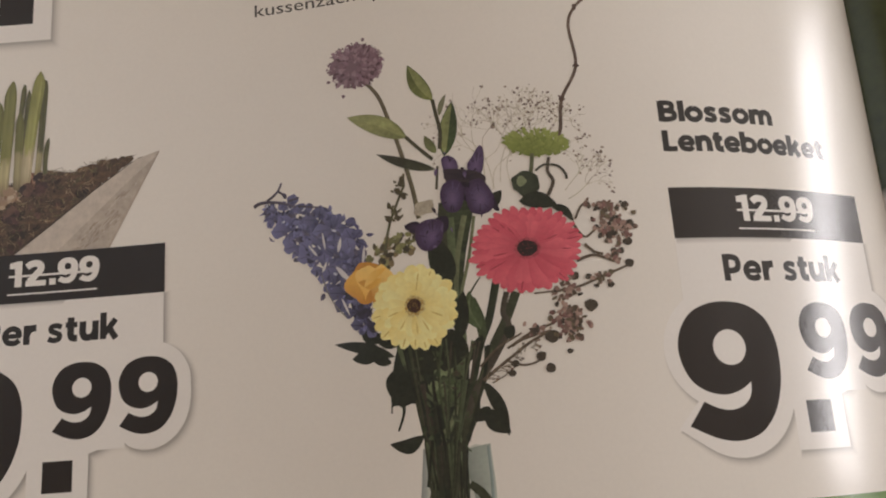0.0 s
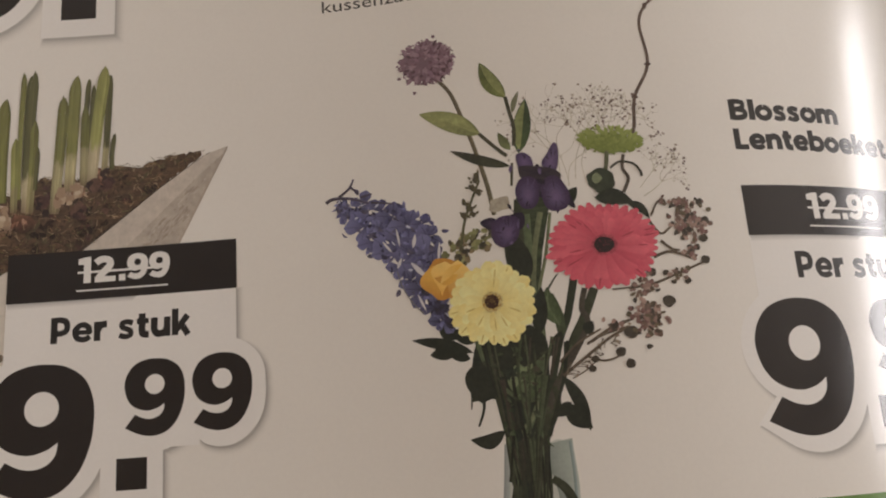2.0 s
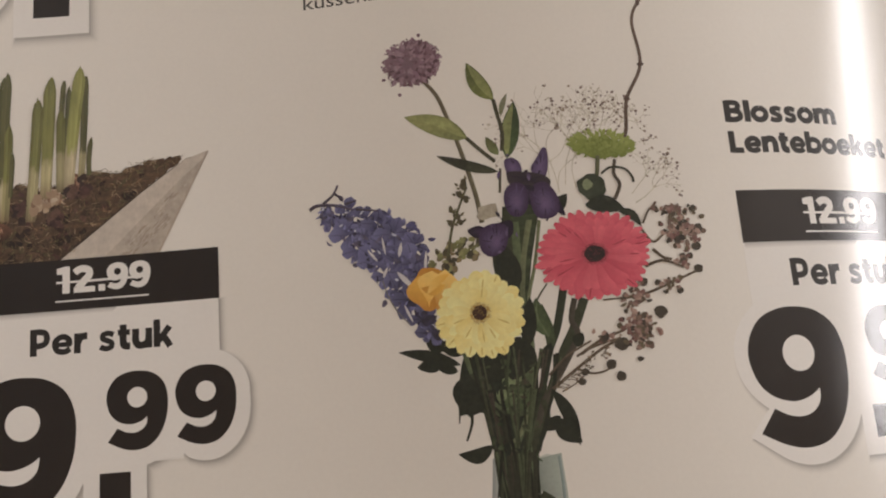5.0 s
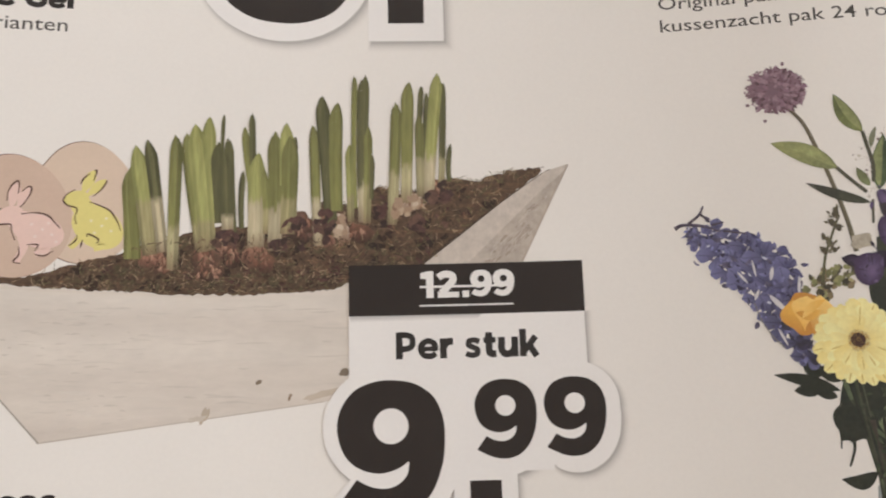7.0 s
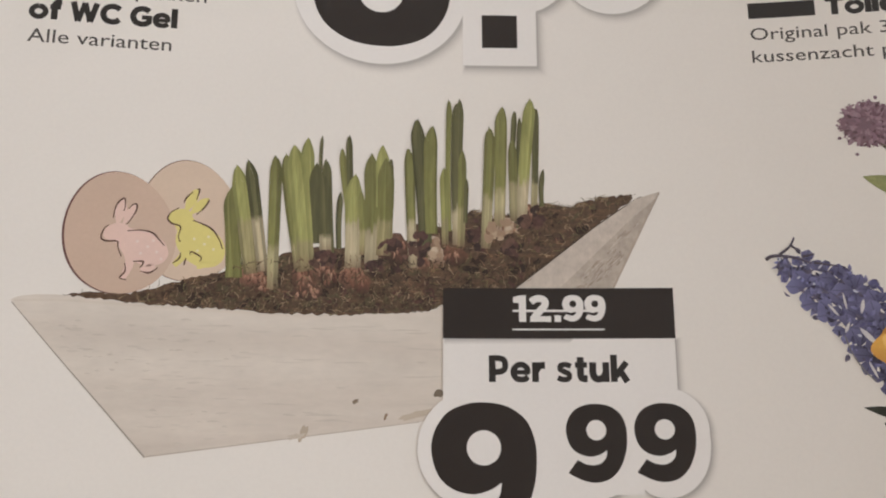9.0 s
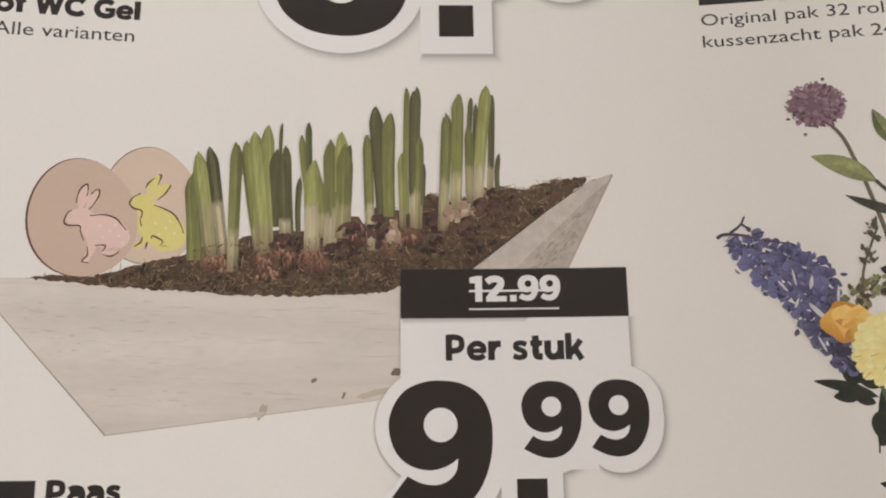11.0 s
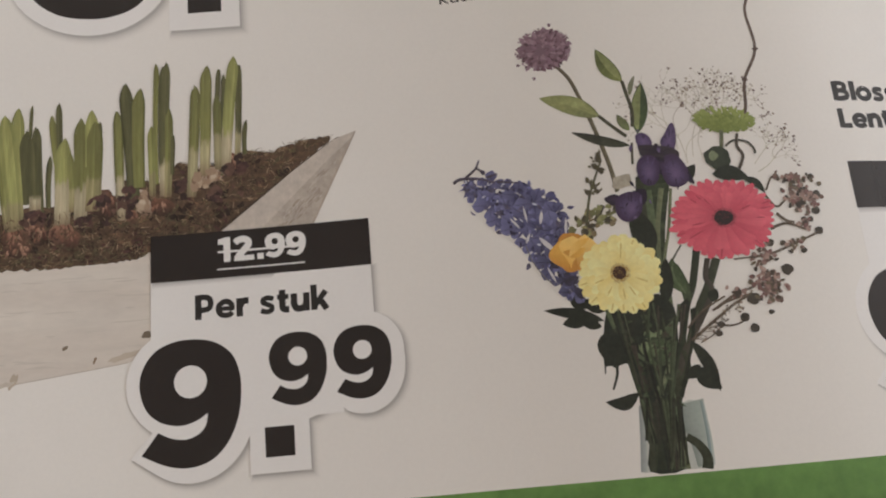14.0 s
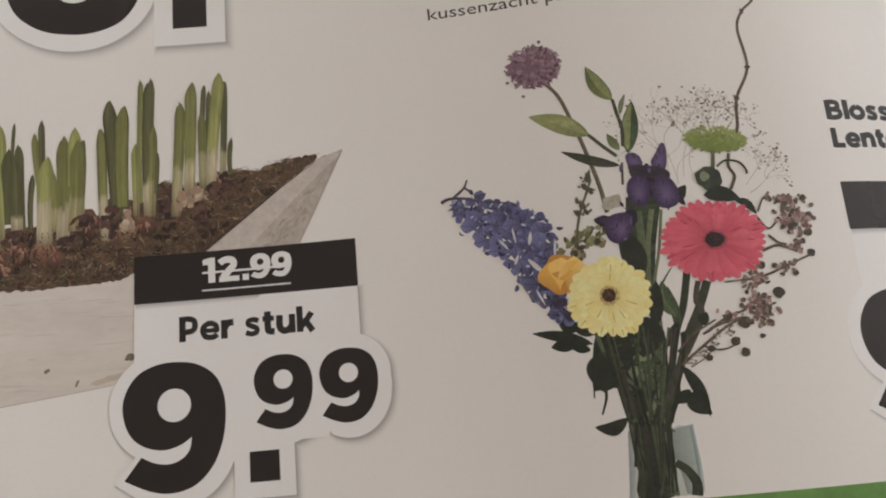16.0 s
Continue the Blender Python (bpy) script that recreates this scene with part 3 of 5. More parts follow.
    pr.area([rect(*put(11.2, -3.85), *put(25.9, -3.5))], LABEL_WHITE)
    pr.finish("strike_line", MAT_FLAT, card, "white line through the old price")
    pr = Print()
    pr.area([rect(*put(11.1, -6.8), *put(25.85, -6.55))], LABEL_WHITE)
    pr.finish("underline", MAT_FLAT, card, "thin white line under the old price")
    x0, y0 = put(7.3, -15.0)
    bold_words("Per stuk", x0, put(29.7, 0)[0], y0, 4.2 * k, TEXT_BLACK, card, "unit_text", "bold black words Per stuk")


# ---- text blocks ----
bold_words("of WC Gel", -144.7, -121.8, 56.6, 3.4, TEXT_BLACK, leaflet, "product_heading", "bold black product heading")
lettering("pakken", -128.6, -117.3, 61.6, 2.4, 0.004, TEXT_GREY, leaflet, "product_text", "thin grey product text")
lettering("Alle varianten", -144.6, -122.4, 52.55, 2.45, 0.004, TEXT_GREY, leaflet, "product_text", "thin grey product text")
bar_words(-25.0, -14.0, 60.8, 2.9, TEXT_BLACK, leaflet, "name_bar", "black bar in place of a name")
bold_words("Toiletpapier", -12.3, 17.5, 60.7, 3.2, TEXT_BLACK, leaflet, "product_heading", "bold black product heading")
lettering("Original pak 32 rollen of", -24.9, 14.9, 56.85, 2.35, 0.004, TEXT_GREY, leaflet, "product_text", "thin grey product text")
lettering("kussenzacht pak 24 rollen", -24.9, 17.3, 52.75, 2.35, 0.004, TEXT_GREY, leaflet, "product_text", "thin grey product text")
bar_words(-144.0, -131.3, -21.7, 3.2, TEXT_BLACK, leaflet, "name_bar", "black bar in place of a name")
bold_words("Paas", -129.7, -119.2, -21.8, 3.3, TEXT_BLACK, leaflet, "product_heading", "bold black product heading")
bold_words("Blossom", 40.6, 61.2, 26.4, 3.5, TEXT_BLACK, leaflet, "product_heading", "bold black product heading")
bold_words("Lenteboeket", 40.7, 71.5, 21.4, 3.5, TEXT_BLACK, leaflet, "product_heading", "bold black product heading")

# ---- picture of a boat-shaped planter with bulbs ----
rng = random.Random(4)
WOOD_A, WOOD_B, WOOD_C = ink(190, 177, 160), ink(180, 165, 148), ink(130, 114, 97)


def wood_tone(u, v):
    k = 0.5 + 0.5 * math.sin(u * 0.21 + v * 0.9)
    return mix(WOOD_A, WOOD_B, 0.25 + 0.4 * k + (0.25 if v < -4 else 0.0))


pr = Print()
hull = [(-142.9, 10.9), (-141.0, 11.6), (-135.2, 11.8), (-119.7, 11.0), (-101.5, 10.3), (-90.8, 10.8), (-77.2, 12.2), (-70.5, 14.2), (-70.7, 0.5), (-72.9, -4.8), (-81.2, -6.9), (-100.3, -9.4), (-122.2, -12.2), (-127.3, -6.4), (-135.3, 2.2)]
pr.area([dense(smooth_loop(hull, (0, 8, 12, 7), 6), 2.5)], wood_tone)
planter = pr.finish("planter_picture", MAT_WOOD, leaflet, "printed picture of a whitewashed wooden boat-shaped planter with bulbs")

pr = Print()
rim = [(-142.4, 10.8), (-134.7, 11.0), (-119.7, 10.2), (-101.5, 9.5), (-90.8, 9.9), (-77.2, 11.2)]
stem(pr, rim, 0.3, 0.6, ink(184, 170, 152), ink(184, 170, 152), False)
for j in range(110):
    u = rng.uniform(-136, -80)
    v = rng.uniform(-13, 10) + 0.0
    if v < 8 - 1.05 * max(0, -118 - u) and v > -11.3 + max(0, u + 120) * 0.15 and v > 9 - (u + 142) * 1.0:
        w = rng.uniform(1.5, 7)
        stem(pr, [(u, v), (u + w / 2, v + rng.uniform(-0.15, 0.15)), (u + w, v + rng.uniform(-0.3, 0.2))], rng.uniform(0.15, 0.5), 0.1, mix(WOOD_A, WOOD_C, rng.uniform(0.1, 0.3) * (1.0 if u > -124 else 1.5)), soft=True)
for j in range(230):
    u = -139 + 30 * rng.random() ** 1.3
    v = rng.choice((7.2, 5.4, 3.6, 2.2, 0.4, -1.6, -3.2, -5.4, -7.6)) + rng.gauss(0, 0.5)
    if v > 10.0 - (u + 142) * 0.98 and v < 8.6:
        w = rng.uniform(0.5, 2.6)
        stem(pr, [(u, v), (u + w / 2, v + rng.uniform(-0.12, 0.12)), (u + w, v + rng.uniform(-0.2, 0.15))], rng.uniform(0.12, 0.5), 0.12, mix(WOOD_A, WOOD_C, rng.uniform(0.08, 0.34)), soft=True)
stem(pr, [(-142.7, 10.6), (-134.8, 1.8), (-128.9, -4.6), (-122.1, -12.1)], 0.15, 0.25, ink(150, 138, 122))
stem(pr, [(-121.9, -12.0), (-100.3, -9.3), (-81.2, -6.9)], 0.15, 0.12, ink(172, 158, 140))
pr.finish("wood_grain", MAT_WOOD, planter, "grey grain lines and edges of the planter boards")
pr = Print()
blob(pr, (-91.2, -3.8), 0.5, 0.32, ink(112, 96, 78), 30, 0.25)
blob(pr, (-99.1, -8.6), 0.5, 1.1, ink(160, 143, 122), -25, 0.4)
blob(pr, (-100.0, -9.1), 1.3, 0.4, ink(172, 157, 138), 10, 0.4)
blob(pr, (-86.5, -6.1), 0.2, 0.6, ink(122, 100, 78), -20, 0.3)
blob(pr, (-78.3, -2.5), 0.8, 0.6, ink(104, 90, 74), 20, 0.25)
blob(pr, (-81.7, -5.8), 2.2, 0.5, ink(168, 151, 130), 15, 0.4)
pr.finish("wood_knot", MAT_WOOD, planter, "small brown knots in the planter boards")

EGG = ink(176, 149, 127)
pr = Print()
pr.area([ellipse((-118.0, 24.2), 8.0, 9.9, 8, 48, 0.10)], ink(92, 66, 56))
pr.area([ellipse((-117.9, 24.2), 7.95, 9.8, 8, 48, 0.10)], ink(184, 160, 136))
pr.finish("wooden_egg", MAT_BOARD, planter, "flat light-brown wooden egg with dark cut edge")
pr = Print()
pr.area([ellipse((-128.3, 21.9), 8.35, 9.85, 14, 48, 0.08)], ink(92, 62, 56))
pr.area([ellipse((-128.1, 21.9), 8.2, 9.75, 14, 48, 0.08)], EGG)
pr.finish("wooden_egg", MAT_BOARD, planter, "flat light-brown wooden egg with dark cut edge")


def cutout(body, head, ear_a, ear_b, feet, colour, dots, lines, label):
    """A plain rounded cutout with pale dots, its upper edges drawn in a fine dark line."""
    pr = Print()
    leaf(pr, *ear_a, colour, colour, fat=0.6)
    leaf(pr, *ear_b, colour, colour, fat=0.6)
    pr.area([ellipse(body[0], *body[1:], 30)], colour)
    pr.area([ellipse(head[0], *head[1:], 24)], colour)
    stem(pr, [head[0], mix(head[0], body[0], 0.5), body[0]], 2.6, 4.4, colour, shaded=False)
    for foot in feet:
        stem(pr, foot, 1.5, 0.9, colour, shaded=False)
    for x, y in dots:
        pr.area([ellipse((body[0][0] + x, body[0][1] + y), 0.24, 0.24, n=8)], mix(colour, LABEL_WHITE, 0.35))
    shape = pr.finish("cutout_shape", MAT_BOARD, planter, label)
    pr = Print()
    for line in lines:
        stem(pr, line, 0.3, 0.24, ink(70, 48, 38), shaded=False, soft=True)
        stem(pr, line, 0.16, 0.16, ink(70, 48, 38), shaded=False)
    pr.finish("cut_line", MAT_FLAT, shape, "fine dark cut line")


PINK_LINES = [[(-129.2, 24.1), (-129.1, 25.5), (-128.6, 26.7), (-127.8, 27.3), (-127.6, 26.3), (-127.7, 25.3)], [(-127.1, 25.6), (-126.5, 26.3), (-125.9, 26.4), (-125.9, 25.4), (-126.6, 24.0), (-127.2, 23.1)],
              [(-129.8, 22.9), (-130.4, 22.4), (-130.8, 21.0), (-130.1, 20.4), (-128.4, 20.4), (-128.2, 19.4), (-127.6, 18.0)], [(-127.0, 22.1), (-124.9, 22.3), (-123.2, 21.9), (-122.1, 20.8), (-121.3, 19.9)],
              [(-125.8, 17.3), (-124.3, 17.3), (-124.7, 16.3)], [(-127.0, 17.0), (-126.9, 15.7), (-127.6, 14.7), (-126.6, 14.4)], [(-124.6, 15.8), (-123.3, 15.6), (-122.1, 16.4)]]
GREEN_LINES = [[(-118.8, 27.0), (-118.4, 27.9), (-117.5, 28.8)], [(-116.9, 29.3), (-116.5, 29.2), (-116.9, 27.6)], [(-115.1, 27.7), (-115.0, 27.4), (-115.8, 26.1), (-116.8, 25.1)],
               [(-119.5, 26.1), (-120.6, 25.4), (-121.1, 24.4), (-120.5, 23.6), (-119.1, 23.1), (-119.3, 21.6), (-119.0, 20.6)], [(-117.3, 24.2), (-115.9, 23.7), (-114.2, 22.8), (-113.1, 21.2), (-112.5, 19.7)],
               [(-118.8, 18.9), (-119.0, 18.0), (-119.9, 17.2)], [(-117.4, 18.6), (-117.2, 19.1), (-115.7, 18.3), (-115.9, 17.6)], [(-118.0, 18.1), (-118.2, 16.9)]]
cutout(((-124.4, 19.5), 3.9, 2.55, -22), ((-128.6, 21.9), 1.95, 1.35, 20), ((-128.6, 22.7), (-127.9, 27.3), 1.7), ((-127.8, 22.9), (-125.9, 26.5), 1.5),
       [[(-126.6, 18.6), (-126.3, 16.8), (-127.2, 14.6)], [(-124.2, 17.6), (-123.0, 16.6), (-124.6, 15.9)]], ink(196, 164, 147), [(-1, 1), (0.6, 0.2), (2, -0.6), (1.4, 1.2), (-0.4, -0.9), (2.7, -1.7)], PINK_LINES, "dusty pink dotted cutout shape on the egg")
cutout(((-115.9, 20.2), 4.2, 3.1, -38), ((-119.2, 24.6), 1.85, 1.35, 15), ((-118.6, 25.2), (-116.8, 29.4), 1.7), ((-118.0, 24.9), (-115.0, 27.9), 1.5),
       [[(-118.2, 20.0), (-118.4, 18.5), (-119.7, 16.9)], [(-116.4, 18.6), (-115.0, 17.4), (-116.3, 16.8)]], ink(190, 174, 104), [(-1, 1), (0.6, 0.2), (2, -0.6), (1.2, 1.4), (-0.4, -0.9)], GREEN_LINES, "yellow-green dotted cutout shape on the egg")

# soil with moss and roots
pr = Print()
SOIL = ink(70, 53, 40)
soil = [(-135.8, 11.8), (-132.5, 12.2), (-126.0, 12.3), (-121.1, 13.7), (-112.7, 16.1), (-108.3, 18.0), (-104.9, 18.6), (-97.8, 20.4), (-94.2, 20.4), (-89.7, 21.0), (-86.1, 23.6), (-83.6, 21.4), (-82.0, 24.8),
        (-76.0, 23.8), (-72.5, 27.3), (-69.5, 25.9), (-65.3, 26.7), (-61.0, 28.5), (-57.3, 27.7), (-51.7, 29.3), (-46.3, 29.8), (-46.1, 29.2), (-52.8, 24.2), (-59.5, 19.1), (-65.5, 14.1), (-76.1, 12.4), (-79.7, 10.3), (-86.9, 9.9), (-94.0, 9.6), (-104.5, 9.7), (-119.9, 10.5), (-128.3, 11.0)]
ragged = [(p[0] + rng.uniform(-0.25, 0.25), p[1] + rng.uniform(-0.2, 0.3)) for p in dense(soil, 0.6)]
pr.area([ragged], lambda u, v: mix(SOIL, ink(96, 72, 50), rng.random() ** 2 * 0.8))
soil_part = pr.finish("soil", MAT_SOIL, planter, "dark brown printed potting soil")


def inside(p, loop):
    hit = False
    for i in range(len(loop)):
        a, b = loop[i - 1], loop[i]
        if (a[1] > p[1]) != (b[1] > p[1]) and p[0] < (b[0] - a[0]) * (p[1] - a[1]) / (b[1] - a[1]) + a[0]:
            hit = not hit
    return hit


us_, vs_ = [p[0] for p in soil], [p[1] for p in soil]
tones = [ink(110, 86, 62), ink(66, 49, 37), ink(92, 78, 54), ink(136, 112, 84), ink(52, 39, 30), ink(48, 36, 28), ink(90, 65, 48), ink(78, 65, 45), ink(58, 44, 33)]


def tangle(name, count, lo, hi, length, width, palette, label):
    pr = Print()
    made = 0
    while made < count:
        p = (rng.uniform(lo[0], hi[0]), rng.uniform(lo[1], hi[1]))
        if not inside(p, soil):
            continue
        made += 1
        a, k = rng.uniform(0, math.pi), rng.uniform(0.4, 1) * length
        d, e = (math.cos(a) * k, math.sin(a) * k), rng.uniform(-0.22, 0.22) * k
        q = [p, (p[0] + d[0] / 2 - d[1] * e / k, p[1] + d[1] / 2 + d[0] * e / k), (p[0] + d[0], p[1] + d[1])]
        if inside(q[2], soil) or rng.random() < 0.12:
            stem(pr, q, width * rng.uniform(0.6, 1.4), width * 0.4, rng.choice(palette))
    return pr.finish(name, MAT_SOIL, planter, label, kind="stuff")


pr = Print()
made = 0
while made < 240:
    p = (rng.uniform(min(us_), max(us_)), rng.uniform(min(vs_), max(vs_)))
    if inside(p, soil) and inside((p[0], p[1] + 0.8), soil) and inside((p[0], p[1] - 0.8), soil):
        made += 1
        blob(pr, p, rng.uniform(0.3, 1.2), rng.uniform(0.25, 0.8), rng.choice([ink(50, 36, 28), ink(58, 43, 32), ink(80, 58, 43), ink(74, 57, 41), ink(44, 33, 26), ink(88, 66, 49), ink(76, 64, 44), ink(72, 48, 40)]), rng.uniform(-30, 60), 0.45, 9, rng)
pr.finish("soil_crumb", MAT_SOIL, planter, "dark and reddish-brown crumbs of soil", kind="stuff")
tangle("root_tangle", 1500, (min(us_), min(vs_)), (max(us_), max(vs_)), 1.7, 0.14, tones + [ink(150, 124, 94), ink(124, 92, 66), ink(104, 92, 58)], "fine brown roots and fibres in the soil")
tangle("moss", 420, (-120, min(vs_)), (-60, 14), 0.8, 0.16, [ink(98, 86, 60), ink(82, 72, 48), ink(112, 94, 68), ink(60, 47, 36)], "olive moss over the soil")
pr = Print()
for j in range(110):
    p = mix(soil[k_ := rng.randrange(14, 20)], soil[k_ + 1], rng.random())
    q = (p[0], p[1] - rng.uniform(0.1, 0.7))
    stem(pr, [q, (q[0] + rng.uniform(-0.6, 0.6), q[1] + rng.uniform(0.2, 0.6)), (q[0] + rng.uniform(-1.3, 1.3), q[1] + rng.uniform(-0.1, 0.9))], 0.14, 0.07, rng.choice(tones[:4]))
pr.finish("loose_fibre", MAT_SOIL, planter, "loose brown fibres along the soil's edge", kind="stuff")

pr = Print()
stem(pr, [(-44.6, 29.4), (-46.1, 28.6), (-52.8, 24.0), (-59.5, 18.8), (-65.5, 14.3)], 0.35, 1.2, SOIL, SOIL)
pr.finish("soil_edge", MAT_SOIL, planter, "dark soil along the planter's end")
pr = Print()
end = [(-41.7, 30.4), (-45.6, 29.2), (-52.8, 24.2), (-59.5, 19.0), (-66.0, 14.0), (-66.0, 11.5), (-51.5, 11.5), (-49.8, 14.3), (-45.5, 22.7)]
pr.area([dense(end, 2.0)], lambda u, v: mix(WOOD_B, WOOD_C, 0.1 + 0.09 * rng.random()))
pr.finish("planter_end", MAT_SPECK, planter, "grey-brown weathered wooden end of the planter")
pr = Print()
face = [(-42.2, 29.4), (-47.0, 25.4), (-60.0, 13.0), (-51.9, 11.6), (-50.2, 14.3), (-45.9, 22.5)]
pr.area([dense(face, 1.2)], lambda u, v: mix(WOOD_B, WOOD_C, 0.36 + 0.2 * rng.random()))
for j in range(120):
    p = mix(mix((-43.6, 28.0), (-58.0, 13.4), rng.random() ** 0.8), (-49.6, 16.5), rng.random() * 0.8)
    d = rng.uniform(0.2, 1.3)
    stem(pr, [p, (p[0] - d * 0.55, p[1] - d * 0.5), (p[0] - d, p[1] - d * 1.05)], rng.uniform(0.12, 0.4), 0.12, mix(WOOD_B, WOOD_C, rng.uniform(0.2, 0.95)), soft=True)
stem(pr, [(-41.8, 30.2), (-45.7, 22.7), (-50.0, 14.3), (-51.6, 11.6)], 0.25, 0.35, mix(WOOD_B, WOOD_C, 0.65), shaded=False)
pr.finish("wood_grain", MAT_SPECK, planter, "grey-brown weathering on the planter's end")

# bulbs
BULB = [ink(138, 98, 76), ink(104, 72, 54), ink(86, 60, 46), ink(150, 112, 88)]
skins = Print()
for c, rx, ry, tone in (((-107.8, 15.3), 2.0, 1.6, 0), ((-106.3, 14.2), 1.5, 1.5, 1), ((-99.6, 15.5), 2.0, 2.2, 1), ((-97.1, 17.1), 1.7, 1.9, 0), ((-99.1, 13.3), 2.4, 1.5, 2), ((-95.7, 15.6), 1.4, 1.7, 2),
                        ((-92.1, 15.7), 2.2, 2.0, 0), ((-90.5, 14.6), 1.4, 1.5, 1), ((-85.2, 20.3), 1.9, 2.8, 2), ((-81.0, 21.7), 1.6, 2.4, 2), ((-81.0, 18.3), 1.4, 1.0, 0), ((-75.7, 19.5), 2.2, 1.6, 1), ((-64.1, 26.5), 2.4, 1.8, 1)):
    pr = Print()
    blob(pr, c, rx, ry, lambda u, v, c=c, tone=tone: mix(BULB[tone], (0.03, 0.022, 0.016), min(0.75, max(0, 0.35 - (v - c[1]) * 0.25))), rng=rng)
    for j in range(9):
        x, y = rng.uniform(-0.8, 0.8) * rx, rng.uniform(-0.9, 0.2) * ry
        leaf(skins, (c[0] + x, c[1] + y), (c[0] + x * 0.6 + rng.uniform(-0.3, 0.3), c[1] + y + rng.uniform(0.6, 1.1) * ry), rng.uniform(0.25, 0.7), ink(70, 46, 36), rng.choice([ink(166, 124, 98), ink(120, 82, 62), ink(142, 100, 78), ink(84, 56, 44)]), rng.uniform(-0.3, 0.3), n=5)
    pr.finish("bulb", MAT_SOIL, planter, "papery reddish-brown flower bulb")
for c, rx, ry in (((-78.8, 20.1), 1.5, 2.2), ((-66.7, 24.6), 2.4, 1.7)):
    pr = Print()
    blob(pr, c, rx, ry, lambda u, v, c=c: mix(ink(172, 150, 126), ink(110, 82, 62), min(1, max(0, 0.4 - 0.3 * (v - c[1])))), 20, 0.3, rng=rng)
    for j in range(8):
        x, y = rng.uniform(-0.9, 0.9) * rx, rng.uniform(-0.9, 0.0) * ry
        leaf(skins, (c[0] + x, c[1] + y), (c[0] + x * 0.5 + rng.uniform(-0.3, 0.3), c[1] + y + rng.uniform(0.6, 1.2) * ry), rng.uniform(0.3, 0.8), ink(96, 70, 52), rng.choice([ink(170, 146, 116), ink(146, 112, 86), ink(126, 94, 72)]), rng.uniform(-0.3, 0.3), n=5)
    pr.finish("bulb", MAT_PETAL, planter, "pale peeled flower bulb")
skins.finish("bulb_skin", MAT_SOIL, planter, "peeling papery skins of the bulbs", kind="stuff")

# green shoots by clump: base, tip, width, tone, and the share of the length that is pale
SHOOTS = {}
SHOOTS["by the eggs"] = [((-111.2, 17.0), (-112.1, 29.4), 1.8, 1, 0.07), ((-110.1, 17.0), (-111.4, 30.8), 1.6, 1, 0.07), ((-108.2, 17.5), (-110.8, 33.8), 2.8, 2, 0.43), ((-106.4, 18.0), (-109.0, 34.8), 2.0, 0, 0.39), ((-104.6, 15.4), (-104.7, 35.8), 2.0, 1, 0.23)]
SHOOTS["broad clump"] = [((-97.6, 31.5), (-97.5, 39.4), 0.6, 0, -1.1), ((-100.4, 18.2), (-103.1, 36.2), 2.4, 1, 0.16), ((-99.2, 30.4), (-99.9, 39.0), 2.2, 2, -1.12), ((-97.7, 22.9), (-98.5, 34.7), 2.2, 0, 0.08), ((-95.8, 21.1), (-96.7, 35.5), 1.6, 0, 0.07), ((-96.5, 20.7), (-97.1, 33.2), 2.2, 0, 0.15), ((-99.7, 18.4), (-102.0, 37.7), 3.3, 2, 0.16)]
SHOOTS["short clump"] = [((-93.3, 30.7), (-94.2, 37.4), 1.2, 1, -1.29), ((-92.7, 31.7), (-93.1, 39.8), 1.1, 0, -1.19), ((-94.3, 22.1), (-94.2, 29.9), 1.0, 0, 0.12), ((-92.1, 18.7), (-92.3, 33.1), 3.0, 2, 0.43), ((-90.6, 20.4), (-91.1, 30.3), 1.2, 1, 0.33)]
SHOOTS["twin clump"] = [((-89.2, 18.5), (-89.4, 36.7), 2.5, 1, 0.29), ((-87.5, 32.8), (-87.5, 38.2), 2.4, 2, -2.0), ((-86.2, 23.3), (-86.2, 36.0), 1.2, 0, 0.15), ((-87.2, 20.9), (-87.0, 36.0), 2.8, 1, 0.3), ((-82.4, 19.2), (-83.1, 37.9), 1.7, 1, 0.32)]
SHOOTS["dark pair"] = [((-80.4, 22.3), (-82.0, 43.1), 2.4, 0, 0.03), ((-79.4, 24.9), (-79.5, 42.0), 2.3, 1, -0.09)]
SHOOTS["tall clump"] = [((-76.5, 25.4), (-76.4, 46.7), 0.9, 1, 0.05), ((-75.1, 23.1), (-74.9, 46.9), 2.0, 0, 0.19), ((-74.6, 22.6), (-74.3, 37.6), 1.4, 1, 0.32), ((-77.2, 22.6), (-77.5, 34.6), 1.3, 2, 0.28), ((-73.8, 26.9), (-73.6, 32.7), 0.8, 0, 0.08)]
SHOOTS["end clump"] = [((-65.9, 34.3), (-65.4, 45.0), 0.9, 0, -0.65), ((-65.1, 31.3), (-64.5, 43.6), 0.9, 0, -0.32), ((-68.2, 26.3), (-67.7, 45.6), 2.1, 1, 0.24), ((-70.5, 22.6), (-69.5, 42.0), 1.9, 1, 0.37), ((-62.5, 28.6), (-61.9, 45.5), 1.2, 0, 0.19), ((-64.5, 26.3), (-62.6, 47.1), 2.1, 2, 0.29), ((-65.9, 26.7), (-65.9, 39.7), 1.5, 1, 0.42), ((-61.1, 29.6), (-60.8, 34.5), 0.9, 0, 0.12)]
SHOOT_INK = [ink(86, 82, 52), ink(117, 113, 64), ink(145, 141, 83)]
PALE = [ink(160, 147, 107), ink(146, 134, 92), ink(170, 154, 120)]
